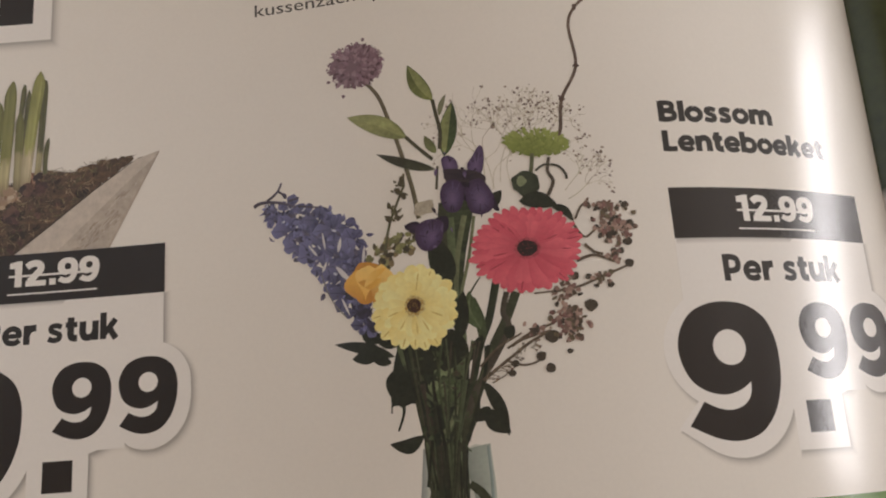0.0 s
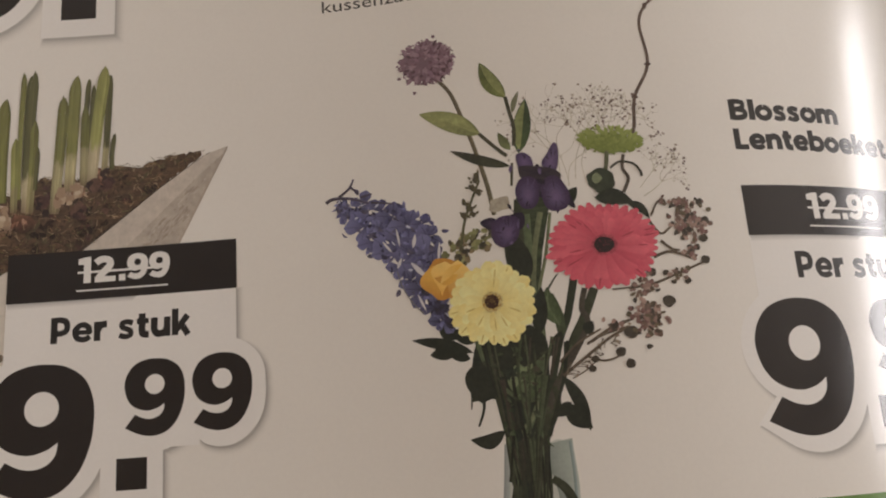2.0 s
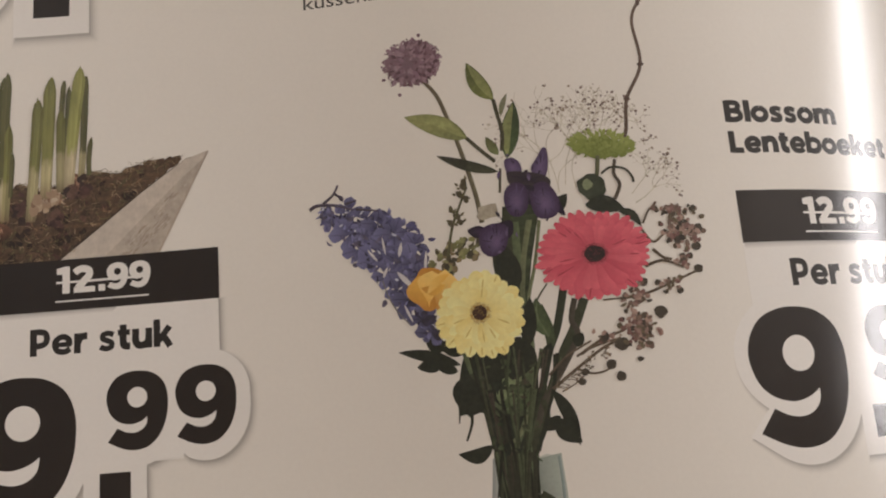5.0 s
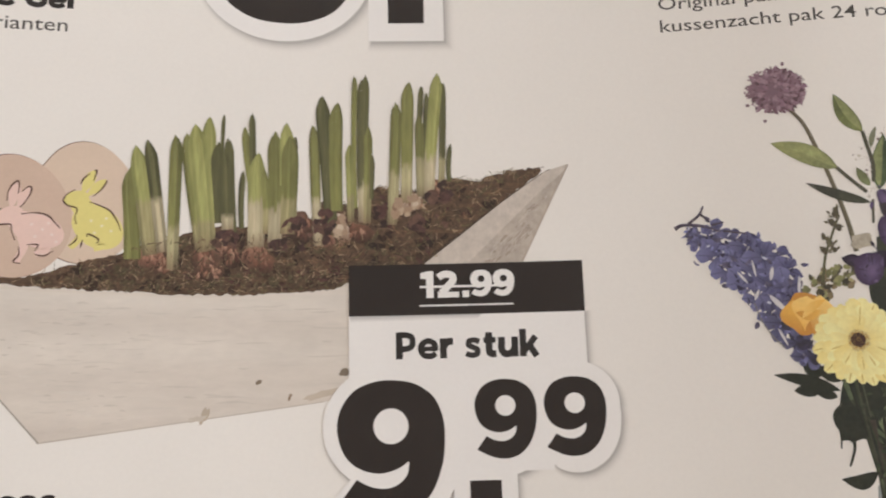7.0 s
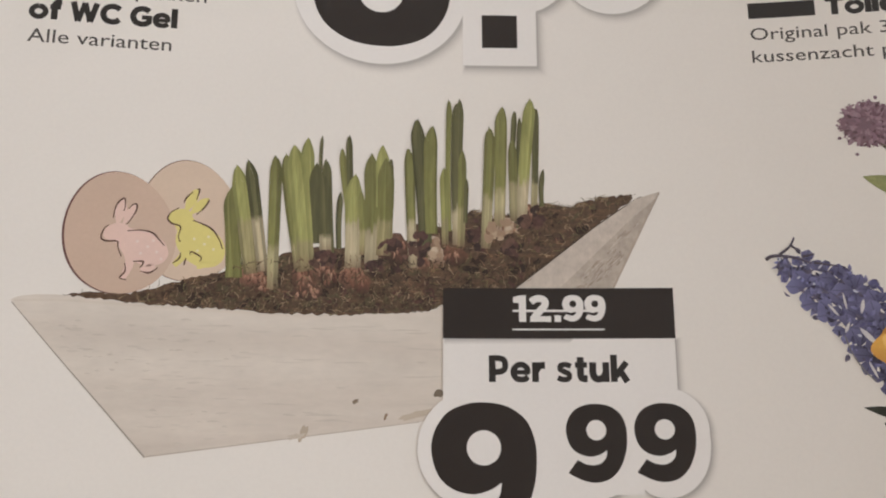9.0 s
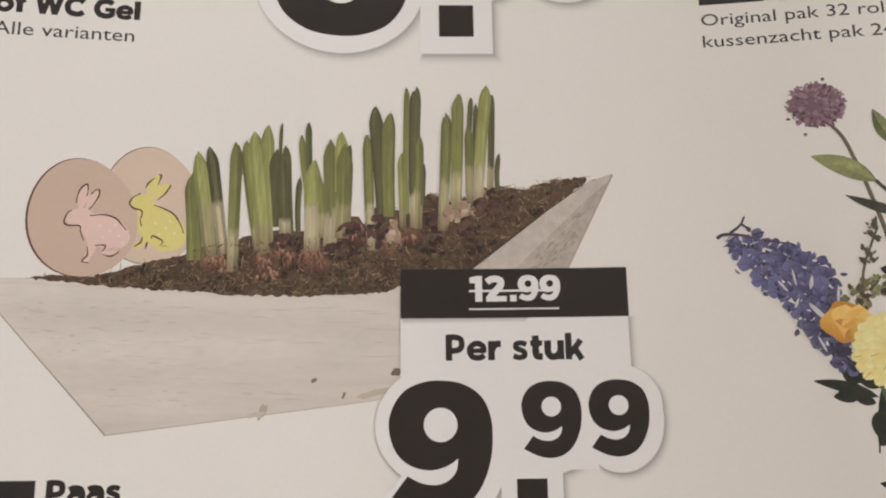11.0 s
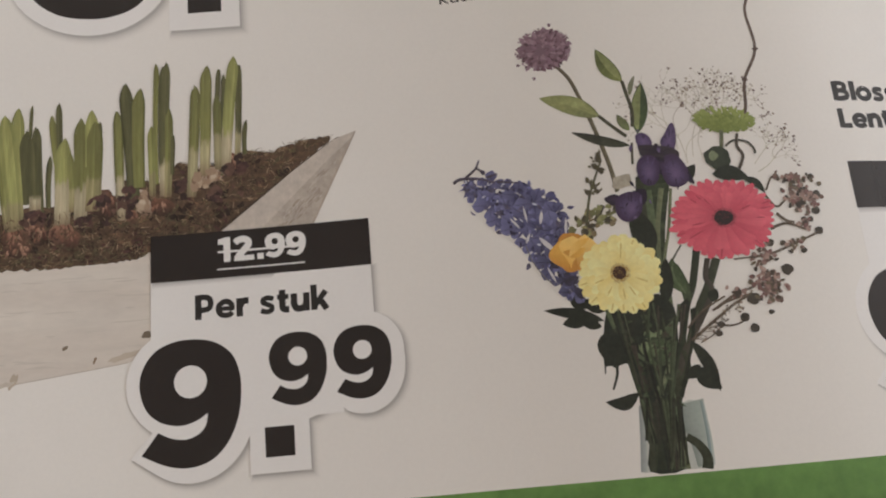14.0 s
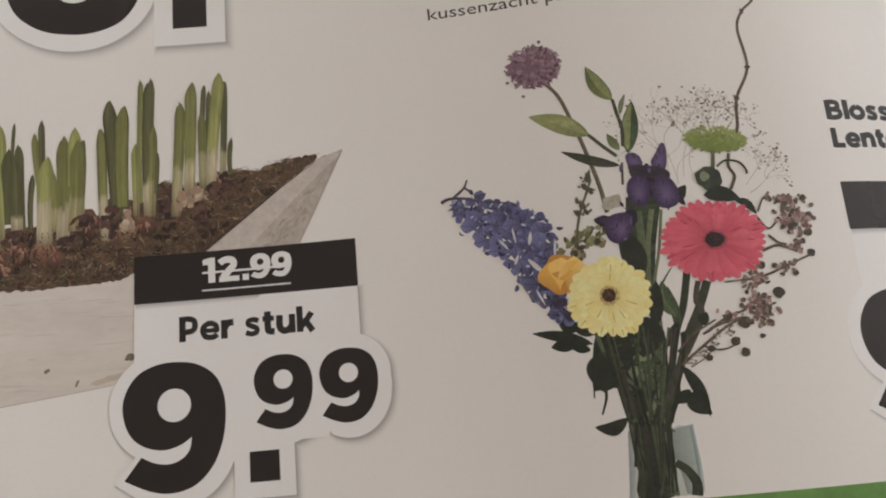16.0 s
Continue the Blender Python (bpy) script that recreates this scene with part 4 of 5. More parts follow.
for base, tip, width, tone, split in (shoot for clump in SHOOTS.values() for shoot in clump):
    pr = Print()
    b, t = np.array(base), np.array(tip)
    sunk = 1.0 if split < -0.3 else 0.35 if 0 < split < 0.14 else 0.1
    sunk = min(sunk, (7.0 if split < -0.3 else 1.8) / np.hypot(*(t - b)))
    b = b - (t - b) * sunk
    split = (split + sunk) / (1 + sunk) if split > 0.14 else -1
    d = t - b
    side = np.array((-d[1], d[0])) / np.hypot(*d)
    bow, lean = rng.uniform(-0.25, 0.25), rng.uniform(-0.35, 0.35)
    top, pale = mix(SHOOT_INK[tone], SHOOT_INK[max(0, tone - 1)], 0.45), rng.choice(PALE)
    blades = max(2, int(width / 0.42))
    edges = [-1.0] + sorted(-1 + 2 * (q + rng.uniform(-0.35, 0.35)) / blades for q in range(1, blades)) + [1.0]
    for lo, hi in zip(edges, edges[1:]):
        left, right, cols = [], [], []
        mid = rng.uniform(0.74, 1.14) * (1.0 if -0.5 < (lo + hi) / 2 < 0.6 else 0.82)
        here, reach = split + rng.uniform(-0.035, 0.03), 1 - 0.03 * abs(lo + hi) * rng.random() - rng.uniform(0, 0.006)
        for i in range(25):
            s = i / 24 * reach
            tipped = min(0.5, (1.0 + width * 1.15) / np.hypot(*d))
            w = width / 2 * (0.84 + 0.2 * s) * (1 if s < 1 - tipped else max(0.0, 1 - ((s - 1 + tipped) / tipped) ** 1.75) * 0.96 + 0.04)
            m = b + d * s + side * (bow * math.sin(math.pi * s) + lean * width / 2 * max(0, (s - 1 + tipped) / tipped) ** 2)
            left.append(tuple(m + side * w * lo))
            right.append(tuple(m + side * w * hi))
            fade = min(1.0, max(0.0, (s - here + 0.02) / 0.035)) if split > 0 else 1.0
            c = mix(mix(mix(pale, ink(112, 88, 66), max(0.0, 0.75 - 5 * s)), SHOOT_INK[tone], fade), top, max(0, s - 0.4) * 1.3)
            cols.append((tuple(min(0.86, q * mid) for q in c), tuple(min(0.86, q * mid * 0.9) for q in c)))
        pr.strip(left, right, cols)
    pr.finish("shoot", MAT_SHOOT, planter, "green bulb shoot with pale base" if split > 0.15 else "narrow dark green bulb shoot")
pr = Print()
for c, rx, ry in (((-85.3, 21.4), 2.0, 2.2), ((-81.4, 21.4), 1.6, 2.4), ((-72.6, 23.6), 1.8, 1.6), ((-66.6, 21.6), 2.6, 1.4), ((-62.6, 25.6), 2.2, 2.0), ((-88.7, 18.2), 1.6, 1.2), ((-96.2, 19.0), 1.8, 1.4)):
    for j in range(16):
        q = (c[0] + rng.gauss(0, 0.5) * rx, c[1] + rng.gauss(0, 0.45) * ry - 0.5)
        blob(pr, q, rng.uniform(0.3, 0.9), rng.uniform(0.3, 0.8), rng.choice([ink(62, 44, 38), ink(76, 52, 44), ink(52, 38, 32), ink(86, 62, 50)]), rng.uniform(0, 90), 0.4, 9, rng)
pr.finish("bulb_husk", MAT_SOIL, planter, "dark maroon husks and soil round the shoots", kind="stuff")
for base, tip, width in (((-79.9, 19.6), (-77.6, 22.6), 2.2), ((-78.6, 19.0), (-78.4, 22.4), 1.6), ((-69.9, 22.3), (-70.2, 25.6), 2.0), ((-66.2, 23.6), (-67.6, 26.2), 1.8), ((-68.4, 22.5), (-66.4, 24.6), 1.5), ((-64.6, 24.4), (-66.6, 24.9), 0.9)):
    pr = Print()
    for k in range(5):
        q = mix(base, tip, rng.uniform(0.1, 0.8))
        blob(pr, (q[0] + rng.gauss(0, 0.25) * width, q[1] + rng.gauss(0, 0.15) * width), width * rng.uniform(0.2, 0.42), width * rng.uniform(0.25, 0.5), rng.choice([ink(158, 134, 108), ink(140, 114, 90), ink(172, 150, 124), ink(116, 90, 70)]), rng.uniform(-40, 40), 0.22, 12, rng)
    pr.finish("peeled_bulb", MAT_PETAL, planter, "pale peeled scales of the bulbs")

tangle("moss", 420, (-118, 7), (-60, 18.5), 1.3, 0.16, tones, "loose soil fibres over the foot of the shoots")
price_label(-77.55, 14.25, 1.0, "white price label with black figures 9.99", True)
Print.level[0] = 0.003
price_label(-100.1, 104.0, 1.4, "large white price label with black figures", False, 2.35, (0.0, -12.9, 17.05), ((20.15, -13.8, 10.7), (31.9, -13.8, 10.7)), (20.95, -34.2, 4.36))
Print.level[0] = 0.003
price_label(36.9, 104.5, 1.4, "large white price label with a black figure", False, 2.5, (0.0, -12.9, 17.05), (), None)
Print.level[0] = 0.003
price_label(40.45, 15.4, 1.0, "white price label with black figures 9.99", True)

# ---- picture of a bouquet in a glass vase ----
Print.level[0] = 0.003
rng = random.Random(11)
pr = Print()
glass = [(0.4, -21.4), (-0.2, -26.8), (-0.7, -31.5), (9.6, -31.6), (9.7, -26.3), (9.5, -21.6), (7.7, -21.2), (4.5, -22.4)]
pr.area([dense(glass, 2)], lambda u, v: mix(ink(160, 156, 142), ink(176, 172, 158), 0.5 + 0.5 * math.sin(u)))
vase = pr.finish("bouquet_picture", MAT_PETAL, leaflet, "printed picture of a mixed spring bouquet in a clear glass vase")
pr = Print()
stem(pr, [(7.6, -21.6), (8.1, -24.6), (8.6, -27.6), (8.8, -31.3)], 4.6, 2.6, ink(142, 146, 132), ink(160, 160, 146))
stem(pr, [(0.4, -21.4), (-0.1, -26.8), (-0.6, -31.4)], 0.8, 1.0, ink(150, 150, 140))
stem(pr, [(9.5, -21.6), (9.7, -26.3), (9.6, -31.6)], 0.35, 0.5, ink(128, 138, 130))
stem(pr, [(0.4, -26.9), (1.0, -25.5), (1.4, -24.0)], 0.3, 0.3, ink(196, 200, 192))
pr.finish("vase_glass", MAT_PETAL, vase, "pale blue-green glass of the vase")

# gypsophila
pr = Print()
GYP = [ink(160, 149, 126), ink(142, 130, 106), ink(130, 114, 94), ink(150, 142, 112)]
gyp_tips = []


def spray(p, aim, length, depth):
    """A thin forking stalk; the tips are kept for the blossoms."""
    q = (p[0] + math.cos(aim) * length, p[1] + math.sin(aim) * length)
    sway = rng.uniform(-0.18, 0.18) * length
    stem(pr, [p, ((p[0] + q[0]) / 2 - math.sin(aim) * sway, (p[1] + q[1]) / 2 + math.cos(aim) * sway), q], 0.05 + 0.035 * depth, 0.05 + 0.025 * depth, mix(GYP[rng.randrange(4)], PAGE_TINT, 0.3), shaded=False)
    if depth > 1 or rng.random() < 0.6:
        gyp_tips.append(q)
    if depth:
        for turn in rng.sample((-0.75, -0.3, 0.35, 0.8), 3 if depth > 1 else 2):
            spray(q, aim + turn + rng.uniform(-0.2, 0.2), length * rng.uniform(0.5, 0.85), depth - 1)


for start, aim, length in (((12.0, 14.5), 88, 7.4), ((13.6, 17.0), 102, 6.0), ((13.4, 17.0), 60, 6.2), ((14.6, 18.0), 76, 6.8), ((16.2, 17.4), 84, 6.4), ((19.5, 24.5), 62, 3.6), ((22.0, 25.0), 48, 3.0), ((20.0, 24.5), 95, 3.4), ((24.4, 15.8), 48, 3.4), ((24.8, 14.4), 35, 3.6)):
    spray(start, radians(aim), length, 3)
gyp_stems = pr.finish("filler_branch", MAT_LEAF, vase, "thin grey-brown branching stems of the filler flowers")
pr = Print()
for p in gyp_tips:
    for k in range(rng.choice((1, 1, 2, 3))):
        s = rng.uniform(0.09, 0.2)
        q = (p[0] + rng.gauss(0, 0.35), p[1] + rng.gauss(0, 0.35))
        blob(pr, q, s * 1.3, s, rng.choice([ink(184, 174, 156), ink(168, 156, 136), ink(140, 124, 108), ink(116, 98, 88), ink(104, 88, 80), ink(132, 116, 100)]), rng.uniform(0, 180), 0.3, 6, rng)
for p in rng.sample(gyp_tips, 26):
    blob(pr, p, 0.24, 0.2, ink(98, 82, 72), 0, 0.3, 7, rng)
pr.finish("filler_blossom", MAT_PETAL, vase, "tiny pale filler blossoms", kind="stuff")

# stems and dark foliage between flowers and vase
pr = Print()
dark = ink(44, 48, 36)
mass = [(-3.7, -8.8), (-4.4, -14.4), (-2.9, -14.8), (-0.8, -14.8), (-0.1, -16.6), (0.5, -19.7), (0.9, -23.2), (0.9, -26.9), (0.3, -31.4), (5.6, -31.5), (6.1, -27.4), (6.5, -21.8), (7.8, -18.5), (7.6, -15.4), (7.5, -12.3), (7.7, -6.8), (5.4, -5.0), (-0.1, -5.6), (-2.5, -5.7)]
pr.area([dense(smooth_loop(mass, steps=3), 0.9)], lambda u, v: mix(dark, ink(30, 32, 26), rng.random()))
pr.area([dense([(5.2, 16.6), (10.6, 16.2), (9.6, 12.0), (8.4, 7.2), (7.4, 1.4), (7.2, -2.2), (4.3, 0.3), (4.3, 6.9)], 0.7)], lambda u, v: mix(ink(62, 68, 46), ink(34, 38, 28), rng.random()))
pr.finish("foliage_mass", MAT_LEAF, vase, "dense dark green bundle of leaves and stems")
STEM_INK = [ink(64, 72, 48), ink(84, 92, 64), ink(56, 58, 42), ink(104, 106, 76), ink(70, 62, 52), ink(46, 50, 36)]
lines = [
    ([(12.6, 2.3), (11.1, -3.3), (9.4, -7.3), (6.9, -16.2), (4.7, -20.5), (2.9, -25.6)], 1.2, 1.1, 5), ([(15.5, 0.6), (13.6, -3.6), (11.4, -7.5), (8.8, -13.6), (6.0, -19.9), (4.9, -23.6)], 1.4, 1.3, 2),
    ([(14.1, 0.7), (13.3, -2.4), (13.9, -5.0), (10.0, -11.0), (7.3, -16.2)], 0.9, 0.8, 4), ([(14.0, -5.1), (11.4, -9.2), (8.4, -13.6), (6.7, -17.3)], 0.9, 1.1, 4),
    ([(7.1, -4.4), (7.0, -9.1), (6.0, -14.5), (3.7, -19.7), (2.4, -22.6)], 1.0, 0.7, 1), ([(-2.9, -5.6), (-1.2, -11.0), (1.4, -14.0), (3.9, -15.5)], 0.8, 0.5, 1),
    ([(-0.5, -13.8), (0.2, -17.8), (1.0, -22.4), (1.2, -27.0), (0.7, -31.4)], 0.8, 0.9, 2), ([(6.4, -14.2), (4.3, -18.2), (3.0, -19.6), (3.9, -22.3)], 0.6, 0.5, 3),
]
lines += [
    ([(5.3, -19.1), (5.4, -23.6), (5.2, -27.3), (5.4, -31.4)], 0.9, 0.8, 1), ([(4.1, -21.2), (3.8, -25.7), (4.3, -31.5)], 1.0, 0.8, 0), ([(6.2, -20.7), (5.9, -24.4), (6.0, -28.9), (6.1, -31.5)], 0.6, 0.6, 3),
    ([(6.5, -26.7), (8.1, -28.0), (9.1, -29.9), (8.9, -31.7)], 1.1, 1.7, 2), ([(2.2, -22.6), (2.3, -27.1), (2.4, -31.4)], 0.8, 1.0, 5), ([(8.0, -13.6), (8.4, -16.3), (6.7, -20.0), (5.6, -22.1)], 0.8, 0.9, 2),
]
lines += [
    ([(6.4, 13.1), (6.3, 7.4), (6.3, 2.3), (6.5, -3.5), (5.9, -12.2)], 1.2, 1.2, 1), ([(5.4, 15.6), (5.0, 10.9), (5.2, 5.7), (5.9, -1.6)], 1.3, 1.6, 2), ([(8.6, 13.2), (7.2, 7.3), (6.5, 1.5)], 0.9, 0.7, 3), ([(3.4, 9.3), (3.6, 5.6), (5.2, 1.7)], 1.6, 1.8, 5),
    ([(10.1, 13.0), (8.8, 6.4), (7.4, 1.4), (7.3, -1.4)], 0.5, 0.5, 3), ([(7.3, -1.4), (8.8, 1.3), (10.3, 3.3)], 0.4, 0.2, 2), ([(8.4, -0.1), (9.7, -3.1), (10.0, -6.0)], 2.0, 1.2, 0),
]
for pts, w0, w1, tone in lines:
    pr = Print()
    stem(pr, pts, w0, w1, STEM_INK[tone], mix(STEM_INK[tone], STEM_INK[5], 0.4))
    pr.finish("flower_stem", MAT_LEAF, vase, "green-brown flower stem")
DK = ink(40, 42, 32)
STEM_TONES = [ink(58, 64, 44), ink(74, 80, 56), ink(50, 50, 38), ink(64, 56, 46), ink(42, 46, 34), ink(36, 38, 28), ink(32, 33, 26)]
leaves = [
    ((-3.5, -7.6), (-12.8, -4.9), 1.9, 0, -0.3), ((-6.3, -7.6), (-10.1, -7.4), 2.1, 0, -0.2), ((-4.0, -8.5), (-7.3, -7.4), 1.6, 0, 0.0), ((-5.6, -5.3), (-8.5, -2.6), 2.4, 0, 0.2), ((-2.5, -5.7), (-6.6, -4.2), 2.6, 0, 0),
    ((-1.8, -9.0), (-2.8, -15.2), 6.5, 0, 0.4), ((0.3, -19.6), (-4.9, -20.4), 2.2, 0, 0.9), ((9.6, -12.3), (12.7, -20.4), 2.0, 0, 0.5), ((9.5, -16.4), (13.0, -20.0), 2.7, 0, -0.3), ((10.3, -16.1), (7.6, -17.9), 1.8, 0, 0.2),
]
leaves += [
    ((4.5, -11.6), (3.3, -8.7), 3.0, 2, 0.2), ((5.7, -14.1), (3.4, -11.1), 3.6, 1, 0.4), ((1.4, -11.7), (4.2, -15.3), 2.4, 2, 0.3), ((2.1, -14.9), (5.9, -12.2), 3.0, 1, -0.3),
    ((9.8, -4.6), (8.4, 1.3), 2.6, 1, 0.6), ((13.7, -6.4), (14.7, -4.4), 1.8, 0, 0.2), ((10.0, -5.5), (7.9, -9.2), 1.6, 0, 0), ((13.4, 14.1), (14.6, 16.7), 1.8, 0, 0.4), ((6.1, 3.1), (3.9, 10.4), 3.5, 0, 0.3),
    ((1.9, -5.0), (-0.0, -10.7), 6.0, 0, 0.4), ((5.5, -4.2), (3.9, -10.4), 6.5, 0, -0.3), ((6.7, -5.7), (7.6, 1.4), 2.6, 0, 0.2),
]
LEAF_INK = [DK, ink(70, 80, 52), ink(104, 112, 78)]
for base, tip, width, tone, bend in leaves:
    pr = Print()
    leaf(pr, base, tip, width, LEAF_INK[tone], mix(LEAF_INK[tone], (0.02, 0.02, 0.014), 0.3), bend)
    b, t = np.array(base), np.array(tip)
    side = np.array((b[1] - t[1], t[0] - b[0])) / np.hypot(*(t - b))
    if tone and width < 4:
        stem(pr, [tuple(b), tuple((b + t) / 2 + side * bend), tuple(b + (t - b) * 0.93)], 0.2, 0.08, mix(LEAF_INK[tone], ink(126, 130, 96), 0.35))
        leaf(pr, mix(base, tip, 0.2), mix(base, tip, 0.85), width * 0.3, LEAF_INK[tone], mix(LEAF_INK[tone], ink(110, 118, 82), 0.35), bend * 0.8 + width * 0.22)
    pr.finish("leaf", MAT_LEAF, vase, "dark green leaf")
pr = Print()
for j in range(64):
    a = rng.random()
    ends = [mix((-2.0, -4.9), (11.3, -7.2), a), mix((-1.3, -11.4), (9.5, -12.5), a), mix((0.7, -20.5), (6.6, -21.1), a), mix((1.0, -26.9), (6.0, -27.4), a), mix((0.5, -31.2), (5.6, -31.4), a)]
    k = rng.randrange(0, 3)
    pts = [(q[0] + rng.uniform(-0.7, 0.7), q[1] + rng.uniform(-0.6, 0.6)) for q in ends[k:k + rng.randrange(2, 4)]]
    stem(pr, pts, rng.uniform(0.15, 0.6), rng.uniform(0.15, 0.5), rng.choice(STEM_TONES), rng.choice(STEM_TONES))
for j in range(70):
    a, y = rng.random(), rng.random()
    q = mix(mix((-2.4, -4.9), (9.1, -6.2), a), mix((0.6, -20.5), (6.6, -21.1), a), y)
    leaf(pr, q, (q[0] + rng.uniform(-1.4, 1.4), q[1] + rng.uniform(-1.6, 0.8)), rng.uniform(0.3, 0.9), rng.choice([DK, ink(56, 66, 42), ink(34, 36, 28)]), rng.choice([ink(74, 80, 56), ink(58, 62, 44), ink(40, 44, 34), ink(66, 56, 46)]), rng.uniform(-0.3, 0.3), n=5)
pr.finish("small_foliage", MAT_LEAF, vase, "small green leaves and thin stalks in the bundle", kind="stuff")
pr = Print()
stem(pr, [(-2.5, -14.6), (-2.6, -16.3), (-3.5, -18.6)], 0.55, 0.3, DK)
stem(pr, [(-4.2, -14.2), (-4.4, -16.0)], 0.3, 0.2, DK)
stem(pr, [(-0.1, -19.5), (0.3, -19.8)], 0.4, 0.3, DK)
pr.finish("drooping_stalk", MAT_LEAF, vase, "thin drooping dark stalk")

# twig, upper buds and leaves
pr = Print()
stem(pr, [(37.8, 53.7), (35.7, 53.4), (34.3, 52.7), (33.3, 51.3), (31.7, 50.0), (31.0, 48.6), (29.0, 46.8), (27.7, 43.6), (28.2, 36.5), (25.4, 30.9), (24.7, 26.0), (23.8, 24.0)], 0.3, 0.6, ink(104, 84, 72), ink(84, 70, 60))
blob(pr, (28.2, 36.5), 0.5, 0.35, ink(80, 64, 56), 0, 0.2, 8, rng)
blob(pr, (25.4, 30.9), 0.45, 0.4, ink(80, 64, 56), 0, 0.2, 8, rng)
blob(pr, (29.0, 46.8), 0.35, 0.6, ink(80, 64, 56), 0, 0.2, 8, rng)
pr.finish("twig", MAT_LEAF, vase, "thin crooked brown twig")
pr = Print()
stem(pr, [(-5.9, 37.5), (-3.9, 34.7), (-2.3, 30.1), (-0.9, 25.4), (0.8, 18.4), (1.5, 13.5)], 0.6, 0.75, ink(94, 82, 64), ink(100, 94, 70))
pr.finish("flower_stem", MAT_LEAF, vase, "bent olive flower stem")
for base, tip, width, a_, b_, bend in (((4.9, 32.9), (1.2, 39.5), 2.8, ink(112, 114, 64), ink(72, 76, 44), 0.5), ((0.4, 27.1), (-9.3, 31.9), 3.3, ink(108, 108, 70), ink(124, 122, 76), -0.4),
                                       ((6.2, 23.2), (8.0, 32.3), 2.9, ink(70, 82, 50), ink(54, 62, 42), 0.0), ((4.7, 21.2), (-4.7, 24.9), 1.7, ink(62, 62, 46), ink(50, 48, 38), 0.3),
                                       ((5.8, 30.1), (7.1, 33.7), 0.9, ink(96, 96, 70), ink(110, 106, 84), 0.2), ((4.9, 23.9), (3.2, 27.0), 1.5, ink(100, 104, 66), ink(84, 84, 56), 0.1)):
    pr = Print()
    leaf(pr, base, tip, width, a_, b_, bend)
    if width > 2.5:
        leaf(pr, mix(base, tip, 0.04), mix(base, tip, 0.97), width * 0.5, mix(a_, ink(138, 138, 88), 0.7), mix(b_, ink(132, 132, 84), 0.6), bend - width * 0.2 * (1 if tip[0] < base[0] else -1))
    pr.finish("bud" if width > 2.7 and b_[0] > a_[0] * 0.4 and tip[0] < 2 else "leaf", MAT_LEAF, vase, "closed olive-green bud" if width > 2.7 and tip[0] < 2 else "narrow green leaf")
pr = Print()
for pts, w in (([(4.9, 33.0), (5.3, 30.5), (5.8, 27.5), (5.5, 24.5)], 0.6), ([(0.2, 27.2), (2.2, 25.0), (4.3, 22.9)], 0.6), ([(5.0, 21.7), (4.6, 17.9)], 0.4)):
    stem(pr, pts, w, w, ink(70, 66, 50))
pr.finish("bud_stalk", MAT_LEAF, vase, "thin dark bud stalks")

# allium ball
pr = Print()
c0 = (-7.5, 40.9)
blob(pr, c0, 4.2, 3.5, ink(106, 82, 85), 0, 0.1, 20, rng)
for j in range(420):
    a, r_ = rng.uniform(0, 2 * math.pi), rng.random() ** 0.5
    p = (c0[0] + math.cos(a) * r_ * 4.55, c0[1] + math.sin(a) * r_ * 3.85)
    tone = rng.choice([ink(114, 86, 90), ink(130, 102, 106), ink(98, 72, 76), ink(132, 106, 110), ink(80, 58, 60), ink(120, 91, 98), ink(108, 82, 85)])
    s = rng.uniform(0.35, 0.75) * (1.0 if r_ < 0.85 else 0.55)
    leaf(pr, p, (p[0] + math.cos(a + rng.uniform(-1, 1)) * s * 1.6, p[1] + math.sin(a + rng.uniform(-1, 1)) * s * 1.6), s, tone, tone, n=3)
for j in range(40):
    a = rng.uniform(0, 2 * math.pi)
    r_ = rng.uniform(0.96, 1.1)
    p = (c0[0] + math.cos(a) * r_ * 4.5, c0[1] + math.sin(a) * r_ * 3.8)
    blob(pr, p, 0.18, 0.15, rng.choice([ink(130, 100, 108), ink(90, 70, 70), ink(160, 140, 140)]), 0, 0.3, 6, rng)
for p in ((-6.0, 45.4), (-9.8, 35.7), (-12.2, 38.6), (-7.9, 40.2), (-9.8, 41.9)):
    blob(pr, p, 0.28, 0.32, ink(104, 80, 84), 0, 0.35, 7, rng)
pr.finish("allium_flower", MAT_PETAL, vase, "dusty purple ball-shaped flower head")

